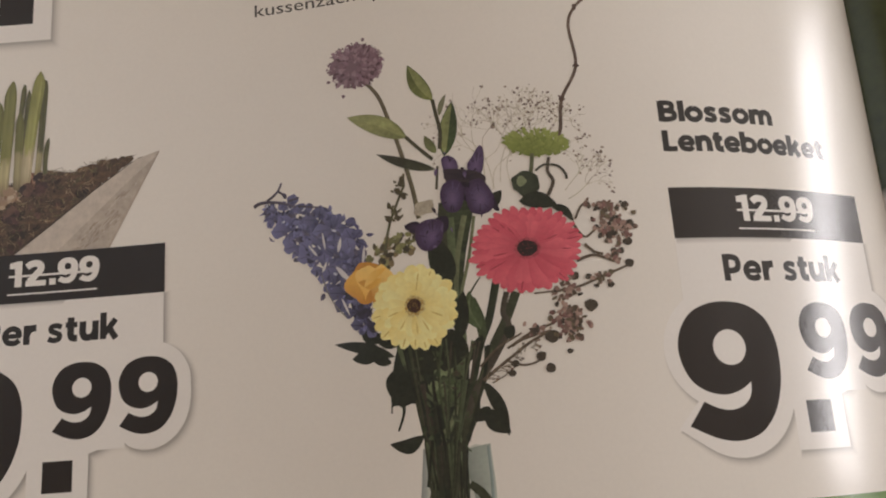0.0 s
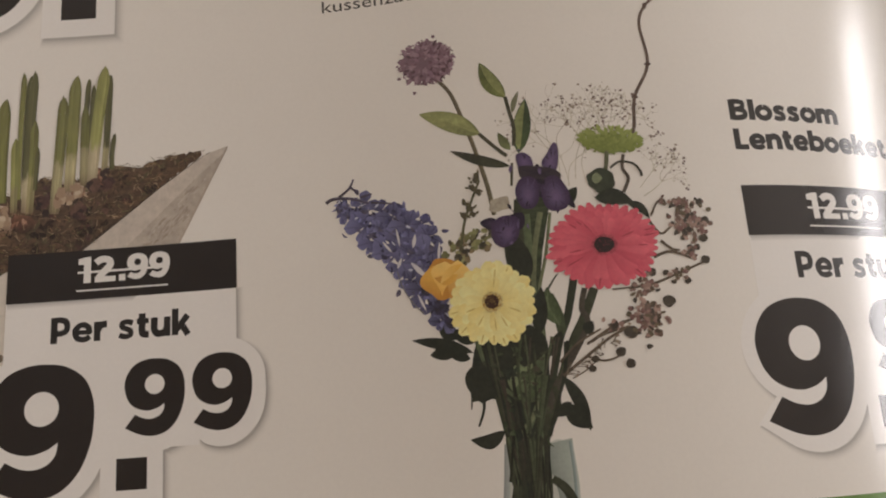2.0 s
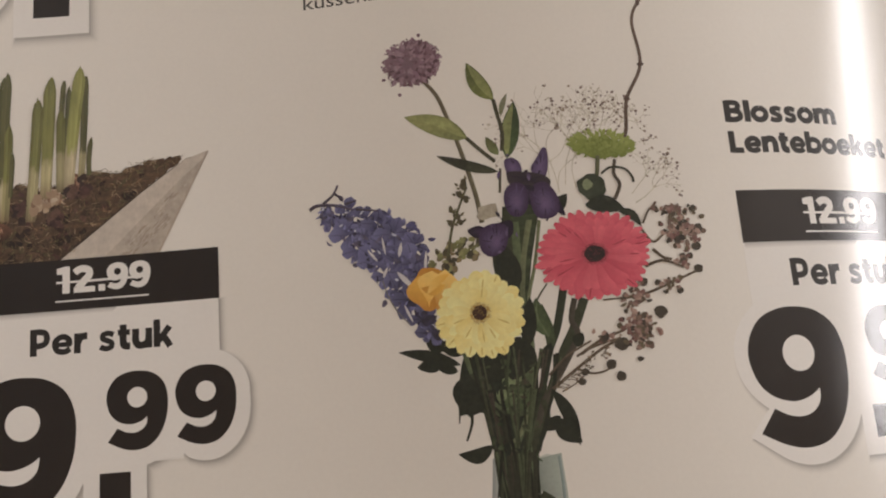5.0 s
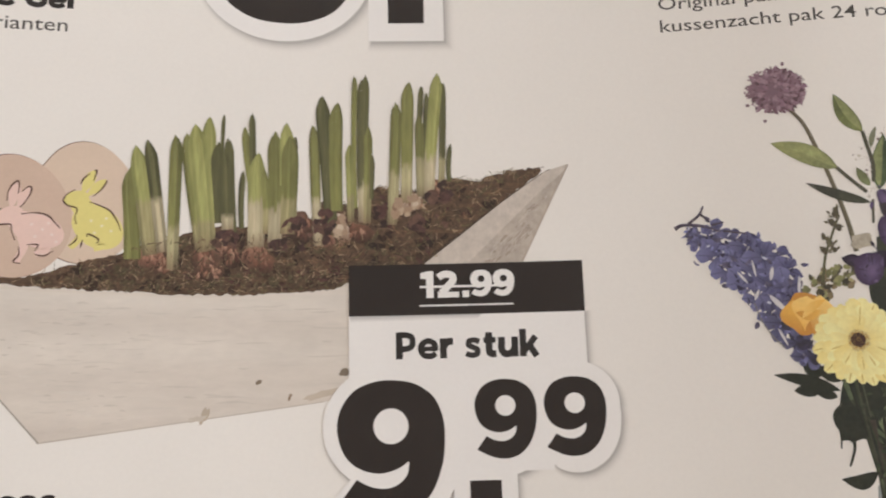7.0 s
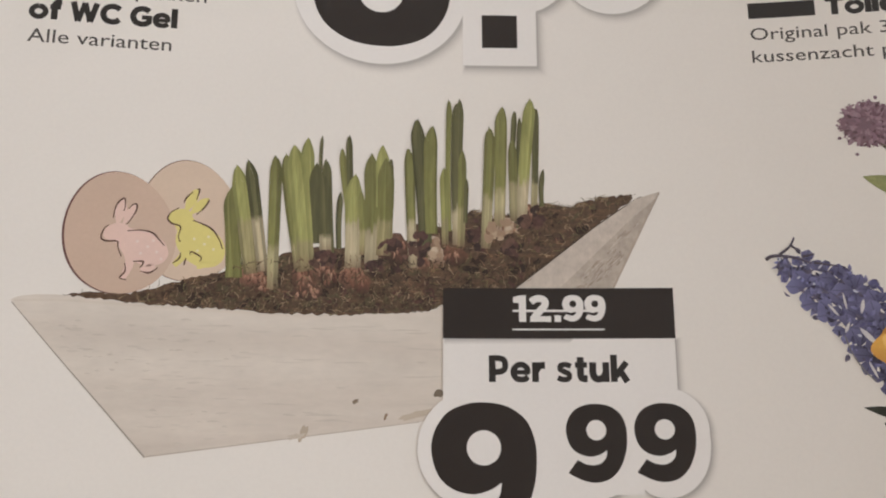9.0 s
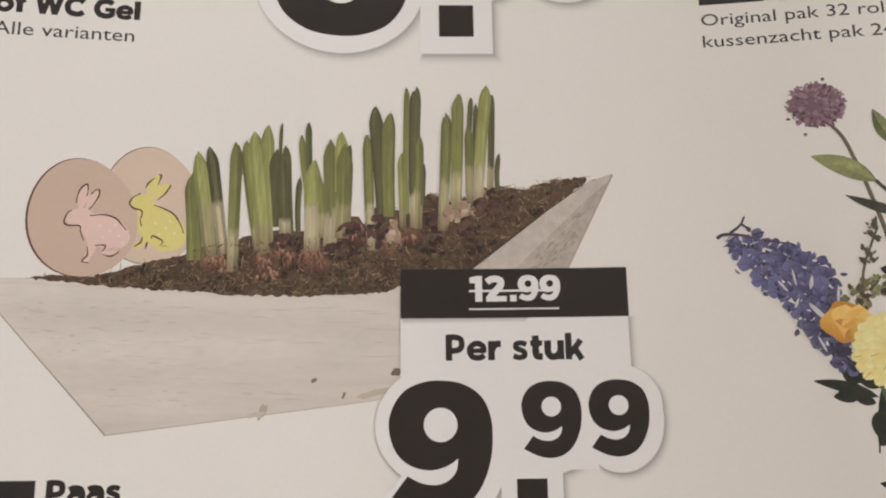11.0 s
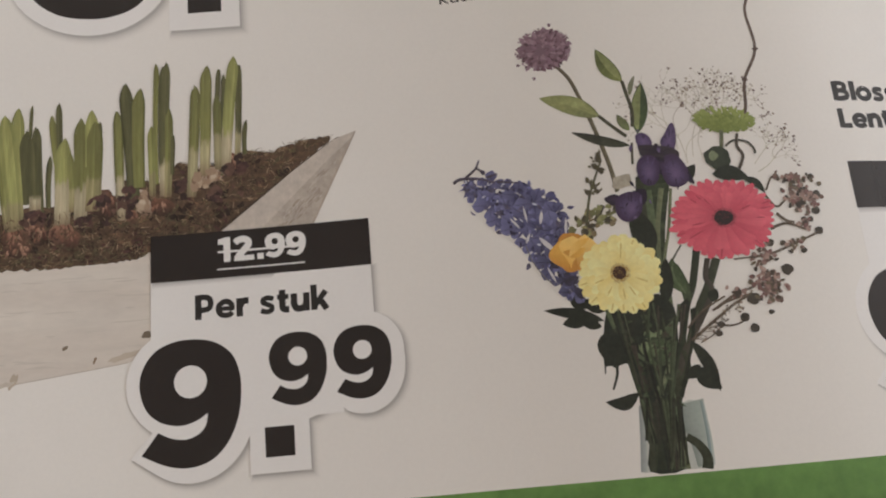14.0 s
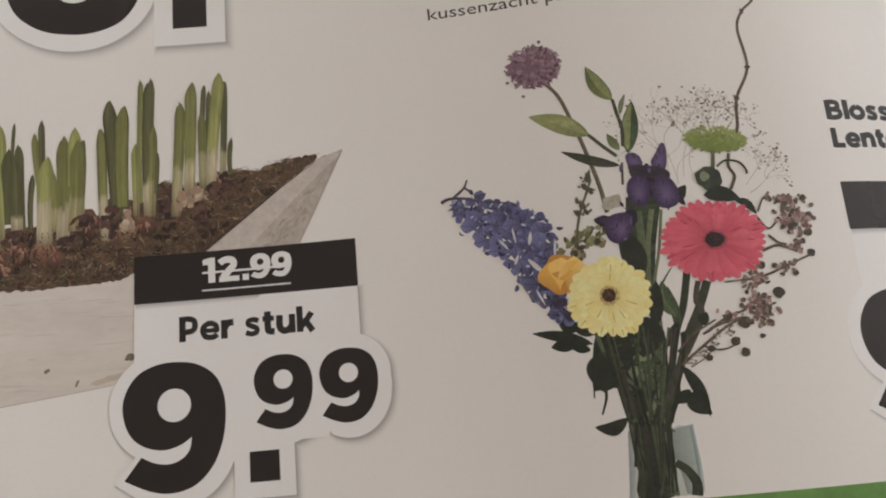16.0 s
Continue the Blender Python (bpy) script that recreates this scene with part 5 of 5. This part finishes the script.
# delphinium spike
D1, D2, D3 = ink(76, 72, 100), ink(46, 42, 54), ink(114, 110, 138)
pr = Print()
stem(pr, [(-23.7, 17.8), (-19.3, 15.6), (-14.8, 12.5), (-11.1, 8.9), (-9.3, 4.4), (-8.0, -1.5)], 1.3, 3.0, D2, ink(52, 46, 66))
stem(pr, [(-22.0, 16.5), (-18.1, 14.4), (-13.6, 11.6), (-9.7, 9.4)], 1.4, 4.0, D1, D2)
pr.finish("spike_core", MAT_PETAL, vase, "shaded inner florets of the delphinium spike")
spots = [((-21.9, 16.2), 1.9), ((-19.5, 17.5), 1.7), ((-19.4, 14.0), 2.0), ((-16.5, 16.2), 2.0), ((-18.0, 11.5), 1.9), ((-17.1, 13.4), 1.7), ((-14.7, 15.2), 2.0), ((-15.6, 9.6), 1.9), ((-13.6, 11.1), 2.2),
         ((-12.3, 13.4), 2.1), ((-9.8, 13.4), 1.8), ((-9.2, 11.2), 2.0), ((-11.8, 8.9), 1.9), ((-13.9, 7.0), 1.8), ((-9.5, 8.3), 2.2), ((-12.3, 4.5), 2.0), ((-10.3, 2.9), 2.0), ((-8.7, 6.4), 1.7), ((-8.8, -0.2), 1.8), ((-7.8, -2.5), 1.5), ((-22.9, 17.9), 1.0)]
for i, (c, r_) in enumerate(spots):
    pr = Print()
    tone = rng.choice([D1, D1, mix(D1, D3, 0.5), mix(D1, D2, 0.5)]) if i < 14 else mix(D1, D2, 0.8)
    turn = rng.uniform(0, 72)
    for k in range(5):
        a = radians(turn + 72 * k + rng.uniform(-16, 16))
        t2 = mix(mix(tone, D2, rng.random() * 0.7), D3, rng.random() ** 2 * 0.7)
        s = r_ * rng.uniform(0.85, 1.75)
        left = (c[0] + math.cos(a - 0.5) * s * 0.75, c[1] + math.sin(a - 0.5) * s * 0.75)
        right = (c[0] + math.cos(a + 0.5) * s * rng.uniform(0.6, 0.85), c[1] + math.sin(a + 0.5) * s * 0.75)
        end = (c[0] + math.cos(a) * s, c[1] + math.sin(a) * s)
        pr.area([smooth_loop([c, left, end, right], (0, 2), 4)], lambda u, v, c=c, t2=t2, s=s: mix(mix(t2, D2, 0.55), mix(t2, D3, 0.45), min(1.0, math.hypot(u - c[0], v - c[1]) / s)))
        stem(pr, [mix(c, end, 0.2), mix(c, end, 0.6), mix(c, end, 0.95)], 0.16, 0.08, mix(t2, D2, 0.55), shaded=False)
    for k in range(4):
        q = (c[0] + rng.uniform(-0.8, 0.8) * r_, c[1] + rng.uniform(-0.8, 0.8) * r_)
        leaf(pr, q, (q[0] + rng.uniform(-0.9, 0.9), q[1] + rng.uniform(-0.9, 0.9)), rng.uniform(0.2, 0.45), *[rng.choice([ink(170, 166, 172), ink(44, 40, 56), ink(40, 36, 48), ink(112, 110, 144)])] * 2, n=4)
    for k in range(7):
        a, q = rng.uniform(0, 2 * math.pi), (c[0] + rng.gauss(0, 0.6) * r_, c[1] + rng.gauss(0, 0.6) * r_)
        leaf(pr, q, (q[0] + math.cos(a) * 1.3, q[1] + math.sin(a) * 1.3), rng.uniform(0.3, 0.8), rng.choice([D2, D1, ink(60, 54, 66)]), rng.choice([D1, D3, D2, ink(88, 80, 92)]), rng.uniform(-0.3, 0.3), n=5)
    pr.finish("delphinium_floret", MAT_PETAL, vase, "violet-blue delphinium floret")
pr = Print()
for base, tip, width in (((-15.1, 9.3), (-16.6, 11.3), 0.4), ((-13.8, 10.2), (-14.2, 13.1), 0.35), ((-11.7, 9.6), (-11.2, 11.9), 0.6), ((-12.2, 7.4), (-9.6, 4.4), 0.8), ((-14.4, 6.6), (-13.6, 8.3), 0.5), ((-11.4, 2.2), (-10.2, -0.6), 0.4), ((-7.8, 7.0), (-7.4, 10.2), 0.45)):
    leaf(pr, base, tip, width, mix(PAGE_TINT, D3, 0.45), mix(PAGE_TINT, D3, 0.15))
pr.finish("spike_gap", MAT_FLAT, vase, "pale gaps between the florets")
pr = Print()
for pts, w in (([(-25.5, 18.6), (-24.2, 19.2), (-21.1, 18.9), (-18.4, 17.9)], 0.9), ([(-23.3, 19.4), (-21.6, 20.7), (-20.8, 22.2)], 0.7), ([(-21.3, 20.8), (-20.0, 19.7)], 0.6), ([(-19.7, 19.0), (-17.9, 19.4)], 0.7), ([(-18.1, 18.0), (-14.5, 17.3)], 0.6)):
    stem(pr, pts, w * 0.7, w * 0.4, ink(72, 62, 66), ink(84, 76, 94))
stem(pr, [(-14.5, 6.2), (-13.6, 3.3), (-12.1, 0.7), (-10.6, -0.9)], 0.18, 0.18, ink(110, 104, 96))
for j in range(16):
    p = mix((-10.4, 3.2), (-6.6, -3.7), rng.random())
    leaf(pr, p, (p[0] + rng.uniform(-1.5, 1.5), p[1] + rng.uniform(-1.5, 1.5)), 0.9, ink(58, 52, 70), ink(48, 44, 48), n=4)
pr.finish("spike_tip", MAT_LEAF, vase, "dark tip and stalk of the delphinium spike")

# small greenery and buds by the delphinium
pr = Print()
for j in range(75):
    p = mix((-5.5, 8.1), (0.1, 10.5), rng.random())
    p = (p[0] + rng.uniform(-1.6, 1.6), p[1] + rng.uniform(-2.0, 1.4))
    blob(pr, p, rng.uniform(0.25, 0.7), rng.uniform(0.2, 0.6), rng.choice([ink(122, 118, 78), ink(98, 94, 62), ink(142, 132, 92), ink(76, 68, 50), ink(60, 54, 42), ink(112, 96, 70)]), rng.uniform(0, 90), 0.25, 8, rng)
blob(pr, (2.5, 15.1), 1.7, 1.2, ink(150, 138, 118), 20, 0.3, 12, rng)
stem(pr, [(-4.1, 8.9), (-3.2, 13.0), (-1.8, 16.4), (-0.4, 19.4)], 0.45, 0.35, ink(88, 84, 58), ink(76, 70, 52))
for c in ((-3.1, 16.0), (-1.1, 19.5), (-1.6, 18.3), (-0.7, 17.5), (-1.8, 13.9), (-3.3, 13.8), (-0.7, 20.0), (-2.3, 15.0)):
    blob(pr, c, 0.45, 0.6, ink(74, 66, 50), 20, 0.35, 9, rng)
    for j in range(3):
        q = (c[0] + rng.uniform(-0.6, 0.6), c[1] + rng.uniform(-0.6, 0.6))
        leaf(pr, q, (q[0] + rng.uniform(-0.7, 0.7), q[1] + rng.uniform(-0.2, 0.9)), 0.4, ink(66, 58, 44), ink(96, 88, 60), n=4)
pr.finish("bud_sprig", MAT_LEAF, vase, "olive sprig with small buds")

# irises
P1, P2, P3 = ink(60, 45, 64), ink(40, 32, 41), ink(98, 80, 106)
pr = Print()
blob(pr, (9.2, 17.6), 3.4, 2.3, P2, 0, 0.2, 20, rng)
for j in range(36):
    q = ((9.3, 18.4)[0] + max(-3.2, min(3.2, rng.gauss(0, 1.8))), (9.1, 18.5)[1] + max(-2.4, min(2.4, rng.gauss(0, 1.6))))
    leaf(pr, q, (q[0] + rng.uniform(-0.9, 0.9), q[1] + rng.uniform(-1.8, 1.2)), rng.uniform(0.3, 0.9), rng.choice([P1, P2]), rng.choice([P1, P2, mix(P1, P3, 0.5), ink(44, 40, 40)]), n=5)
pr.finish("iris_heart", MAT_PETAL, vase, "dark purple inner petals of the iris", kind="stuff")
def petal_shape(pr, loop, tone, light, at, veins=10):
    """A soft broad petal, lighter round the point at, with fine veins."""
    pr.area([[tuple(q) for q in smooth_loop(loop, steps=5)]], tone)
    for k in range(5, 0, -1):
        ring = [(at[0] + (p[0] - at[0]) * k / 6, at[1] + (p[1] - at[1]) * k / 6) for p in smooth_loop(loop, steps=3)]
        pr.area([ring], mix(tone, light, 1 - k / 5.5))
    for j in range(veins):
        p = loop[rng.randrange(len(loop))]
        q = (p[0] + rng.uniform(-0.5, 0.5), p[1] + rng.uniform(-0.5, 0.5))
        stem(pr, [mix(at, q, rng.uniform(0.2, 0.5)), mix(at, q, 0.7), mix(at, q, rng.uniform(0.8, 0.95))], 0.16, 0.06, rng.choice([P2, tone, mix(tone, light, 0.5)]), soft=True)


upper_iris = (([(9.6, 21.1), (10.6, 22.7), (11.7, 24.3), (12.3, 23.8), (12.3, 21.8), (11.8, 19.8), (10.5, 19.2)], mix(P1, P3, 0.35), P3, (11.0, 21.0)), ([(5.7, 22.8), (6.9, 23.2), (8.0, 22.3), (8.2, 20.7), (7.1, 19.6), (6.0, 20.6)], mix(P1, P3, 0.3), P3, (6.9, 21.6)),
     ([(6.1, 20.9), (8.4, 20.8), (11.1, 20.1), (12.4, 19.0), (11.7, 17.8), (9.0, 18.6), (6.3, 18.9)], ink(54, 46, 48), P2, (9.0, 19.6)), ([(11.8, 17.0), (12.9, 16.7), (13.6, 15.2), (14.1, 13.4), (13.0, 14.0)], P2, P2, (12.9, 15.4)))
upper_iris += (([(5.7, 18.6), (7.0, 19.2), (8.3, 18.7), (8.8, 17.1), (8.5, 15.0), (7.5, 13.9), (6.1, 14.1), (5.3, 15.4), (5.1, 17.1)], P1, P3, (7.0, 15.9)), ([(9.8, 18.5), (11.4, 18.9), (12.6, 17.7), (13.4, 15.7), (13.0, 13.8), (11.5, 13.1), (9.9, 13.5), (9.2, 15.2), (9.2, 17.1)], P1, P3, (11.3, 15.3)))
lower_iris = (([(-0.8, 12.5), (0.9, 13.1), (2.1, 12.2), (1.4, 11.3), (0.2, 11.3)], P2, P1, (1.0, 12.2)), ([(4.1, 13.1), (6.0, 13.3), (6.0, 11.4), (5.0, 10.8)], P2, P2, (5.2, 12.2)),
     ([(1.3, 12.5), (3.2, 13.2), (5.0, 12.7), (5.2, 10.8), (4.5, 9.0), (2.5, 8.1), (1.1, 9.1), (0.8, 10.8)], P1, P3, (3.5, 10.2)))
for petals in (upper_iris, lower_iris):
    pr = Print()
    for loop, tone, light, at in petals:
        petal_shape(pr, loop, tone, light, at)
    for j in range(12):
        at = rng.choice(petals)[3]
        q = (at[0] + rng.gauss(0, 1.1), at[1] + rng.gauss(0, 1.2))
        leaf(pr, q, (q[0] + rng.uniform(-0.5, 0.5), q[1] + rng.uniform(-1.6, 1.4)), rng.uniform(0.2, 0.7), rng.choice([P1, P2, mix(P1, P3, 0.5)]), rng.choice([P1, P2, P2, mix(P1, P3, 0.6), P3]), rng.uniform(-0.3, 0.3), n=5)
    pr.finish("iris_flower", MAT_PETAL, vase, "deep purple iris flower")
# green chrysanthemum
pr = Print()
blob(pr, (20.4, 23.4), 4.0, 1.7, ink(100, 106, 52), -8, 0.12, 18, rng)
for j in range(260):
    x = rng.uniform(-1, 1)
    y = rng.uniform(-1, 1) * math.sqrt(1 - x * x)
    p0 = (20.6, 23.7)
    a = radians(-9)
    p = (p0[0] + 4.35 * x * math.cos(a) - 1.9 * y * math.sin(a), p0[1] + 4.35 * x * math.sin(a) + 1.9 * y * math.cos(a))
    d = (x * 1.1 + rng.uniform(-0.4, 0.4), 0.7 * (y + 0.35) + rng.uniform(-0.2, 0.5))
    tone = mix(ink(108, 114, 56), ink(144, 148, 86), (0.25 + 0.75 * rng.random()) * (0.5 + 0.5 * y))
    leaf(pr, p, (p[0] + d[0], p[1] + d[1]), rng.uniform(0.3, 0.6), mix(tone, ink(92, 100, 46), 0.4), tone, n=4)
pr.finish("green_chrysanthemum", MAT_PETAL, vase, "lime-green button chrysanthemum seen from the side")
pr = Print()
stem(pr, [(19.9, 22.2), (19.4, 19.2), (18.1, 15.9)], 0.6, 0.7, ink(92, 92, 66), ink(76, 74, 54))
stem(pr, [(22.4, 21.4), (22.0, 19.2), (22.7, 17.4), (21.7, 15.2)], 0.5, 0.55, ink(74, 64, 54))
stem(pr, [(20.1, 19.3), (21.6, 20.2), (23.7, 19.8), (24.7, 18.5), (24.8, 17.6)], 0.35, 0.4, ink(58, 56, 46))
pr.finish("flower_stem", MAT_LEAF, vase, "green-brown flower stem")
pr = Print()
blob(pr, (18.4, 17.5), 2.2, 2.0, ink(52, 56, 42), 0, 0.12, 14, rng)
blob(pr, (17.9, 17.8), 0.7, 0.9, ink(112, 116, 86), 0, 0.2, 8, rng)
leaf(pr, (17.2, 14.7), (23.0, 13.5), 2.7, DK, DK, 0.5)
leaf(pr, (21.9, 13.6), (25.2, 10.7), 1.4, DK, DK, 0.6)
pr.finish("leaf", MAT_LEAF, vase, "round dark green leaves behind the gerbera")

# berry twigs
pr = Print()
BR = ink(86, 72, 58)
for pts, w in (([(25.1, 10.3), (26.6, 8.2), (28.4, 9.3), (29.9, 9.6)], 0.4), ([(25.0, 4.6), (27.7, 5.3), (30.7, 4.1)], 0.5), ([(26.4, 7.1), (27.8, 5.8), (29.1, 5.4)], 0.5), ([(20.7, 0.1), (24.7, 0.6), (28.5, 1.9), (33.4, 3.7)], 0.45), ([(25.4, 11.1), (26.6, 13.2), (27.7, 13.5)], 0.35),
               ([(28.5, 12.7), (29.5, 13.4), (31.3, 13.1)], 0.5), ([(14.2, -7.5), (17.3, -5.7), (20.6, -4.6)], 0.5), ([(13.5, -7.8), (16.1, -6.6), (20.1, -5.6)], 0.4), ([(9.6, -12.2), (13.3, -9.6), (17.2, -7.0), (20.2, -5.7)], 0.5), ([(13.3, -9.6), (15.5, -10.4), (17.4, -10.2), (18.5, -9.5)], 0.35),
               ([(9.3, -10.2), (12.0, -7.7), (15.8, -5.7)], 0.4), ([(10.9, -12.7), (12.9, -11.7), (14.3, -10.7)], 0.2), ([(18.2, 0.1), (21.0, 0.2)], 0.3), ([(22.2, -1.2), (24.5, -0.3)], 0.4)):
    stem(pr, pts, w, w * 0.7, BR, ink(100, 84, 68))
for j in range(26):
    p = mix((9.8, -12.2), (20.1, -6.1), rng.random())
    a, k = radians(rng.choice((75, -15, 60, 0)) + rng.uniform(-18, 18)), rng.uniform(0.6, 1.7)
    q = (p[0] + math.cos(a) * k, p[1] + math.sin(a) * k)
    stem(pr, [p, (p[0] + math.cos(a + 0.2) * k / 2, p[1] + math.sin(a + 0.2) * k / 2), q], 0.14, 0.09, ink(118, 104, 86))
    blob(pr, q, 0.2, 0.17, rng.choice([ink(112, 92, 78), ink(84, 70, 56), ink(134, 116, 96)]), 0, 0.3, 6, rng)
twigs = pr.finish("berry_twig", MAT_LEAF, vase, "thin brown branching berry twig")
pr = Print()
BERRY = [ink(100, 80, 68), ink(126, 100, 88), ink(74, 62, 50), ink(142, 116, 102), ink(58, 50, 42), ink(108, 78, 70), ink(90, 78, 60)]
for c, sx, sy, count in (((31.2, 9.7), 2.6, 3.0, 90), ((22.8, -4.6), 2.7, 2.5, 110), ((23.2, 0.5), 1.6, 1.8, 30), ((30.4, 12.4), 2.2, 1.1, 26), ((30.9, 5.0), 1.4, 0.9, 14), ((28.4, 1.6), 1.4, 1.2, 18), ((27.3, 13.4), 0.7, 0.5, 5), ((18.0, -5.4), 1.5, 0.8, 14)):
    for j in range(count):
        p = (c[0] + rng.gauss(0, sx * 0.5), c[1] + rng.gauss(0, sy * 0.5))
        blob(pr, p, rng.uniform(0.2, 0.55), rng.uniform(0.2, 0.5), rng.choice(BERRY), rng.uniform(0, 90), 0.3, 7, rng)
for c, r_ in (((26.4, -2.3), 1.0), ((32.9, 3.7), 0.7), ((29.7, 0.6), 0.55), ((31.8, 5.7), 0.55), ((30.7, 5.8), 0.5), ((18.4, -9.3), 0.75), ((19.6, -11.1), 0.75), ((14.5, -10.1), 0.6), ((13.9, -11.5), 0.6), ((26.5, 2.1), 0.5), ((24.4, 2.3), 0.7), ((33.7, 9.9), 0.7), ((33.2, 12.9), 0.6), ((20.2, -6.5), 1.0), ((33.0, 7.1), 0.7)):
    blob(pr, c, r_, r_ * 0.9, ink(64, 56, 46), 30, 0.15, 9, rng)
pr.finish("berry_spray", MAT_LEAF, vase, "brown and dusty pink berry clusters", kind="stuff")


def gerbera(c, rx, ry, petals, layers, tones, disc_ink, ring_ink, disc_at, label, disc=0.17, crease=0.2):
    """A daisy-like flower of rings of narrow petals round a dark disc."""
    pr = Print()
    pr.area([ellipse(c, rx * 0.84, ry * 0.84, n=40)], tones[1])
    flower = None
    for ring in range(layers):
        grow = 1.0 - 0.17 * ring
        for k in range(petals - 3 * ring):
            a = 2 * math.pi * (k + 0.5 * (ring % 2) + rng.uniform(-0.12, 0.12)) / (petals - 3 * ring)
            far = grow * rng.uniform(0.93, 1.035)
            d = disc_at
            base = (d[0] + math.cos(a) * rx * 0.12, d[1] + math.sin(a) * ry * 0.12)
            tip = (c[0] + math.cos(a) * rx * far, c[1] + math.sin(a) * ry * far)
            tone = mix(tones[0], tones[2], rng.random())
            wide = 2 * math.pi * math.hypot(rx * math.sin(a), ry * math.cos(a)) / (petals - 3 * ring) * rng.uniform(0.85, 1.3) * grow
            bt = np.array(tip) - np.array(base)
            side = np.array((-bt[1], bt[0])) / np.hypot(*bt)
            left, right, cols = [], [], []
            for i in range(9):
                s = i / 8
                w = wide / 2 * (0.35 + 0.65 * min(1, s / 0.6)) * (1 if s < 0.82 else math.sqrt(max(0.02, 1 - ((s - 0.82) / 0.19) ** 2)))
                m = np.array(base) + bt * s
                left.append(tuple(m + side * w))
                right.append(tuple(m - side * w))
                cols.append((mix(mix(tones[1], tone, min(1, 0.3 + s)), tones[2], 0.35 * s), mix(tones[1], tone, 0.4 + 0.5 * s)))
            pr.strip(left, right, cols)
            if rng.random() < crease:
                stem(pr, [mix(base, tip, 0.45), mix(base, tip, 0.7), mix(base, tip, 0.97)], 0.12, 0.3, mix(tones[1], (0.05, 0.03, 0.02), 0.12), shaded=False, soft=True)
    flower = pr.finish("gerbera_flower", MAT_PETAL, vase, label)
    pr = Print()
    pr.area([ellipse(disc_at, rx * 0.225, ry * 0.235, n=26)], ring_ink)
    for j in range(70):
        a, r_ = rng.uniform(0, 2 * math.pi), rng.uniform(0.75, 1.15)
        leaf(pr, (disc_at[0] + math.cos(a) * rx * 0.18 * r_, disc_at[1] + math.sin(a) * ry * 0.19 * r_), (disc_at[0] + math.cos(a) * rx * 0.25 * r_, disc_at[1] + math.sin(a) * ry * 0.26 * r_), 0.25, ring_ink, mix(ring_ink, tones[2], 0.6), n=3)
    blob(pr, disc_at, rx * disc, ry * disc * 1.05, disc_ink, 0, 0.08, 18, rng)
    for j in range(30):
        a, r_ = rng.uniform(0, 2 * math.pi), math.sqrt(rng.random()) * 0.15
        blob(pr, (disc_at[0] + math.cos(a) * rx * r_, disc_at[1] + math.sin(a) * ry * r_), 0.12, 0.1, mix(disc_ink, ring_ink, rng.random() * 0.5), 0, 0.2, 6, rng)
    pr.finish("flower_disc", MAT_PETAL, vase, "dark centre of the gerbera")


# rose, then the two gerberas
pr = Print()
R1, R2, R3 = ink(202, 150, 68), ink(172, 116, 50), ink(214, 172, 96)
blob(pr, (-7.2, 4.2), 2.9, 3.3, R2, 0, 0.06, 16, rng)
leaf(pr, (-8.0, 1.2), (-8.7, 6.4), 3.6, R2, R1, 0.8, 0.6)
leaf(pr, (-6.4, 0.7), (-4.7, 6.9), 4.2, R2, R3, -0.8, 0.6)
leaf(pr, (-7.6, 1.5), (-6.7, 6.9), 4.0, R1, R3, 0.2, 0.7)
leaf(pr, (-8.6, 4.4), (-4.9, 4.6), 1.6, R2, R1, -0.6, 0.5)
leaf(pr, (-7.7, 3.5), (-4.1, 6.2), 1.3, R3, R1, 0.4, 0.5)
pr.finish("rose_flower", MAT_PETAL, vase, "orange-yellow rose half behind the gerbera")
gerbera((17.65, 7.1), 8.75, 6.85, 36, 4, [ink(180, 72, 82), ink(150, 54, 64), ink(198, 92, 99)], ink(44, 32, 30), ink(128, 50, 58), (17.8, 7.1), "coral-pink gerbera flower with a dark centre", 0.175, 0.16)
gerbera((0.1, -0.5), 6.75, 6.6, 23, 3, [ink(210, 188, 118), ink(190, 162, 92), ink(220, 202, 142)], ink(58, 38, 28), ink(150, 116, 62), (0.0, -0.15), "pale yellow gerbera flower with a dark centre", 0.16, 0.22)
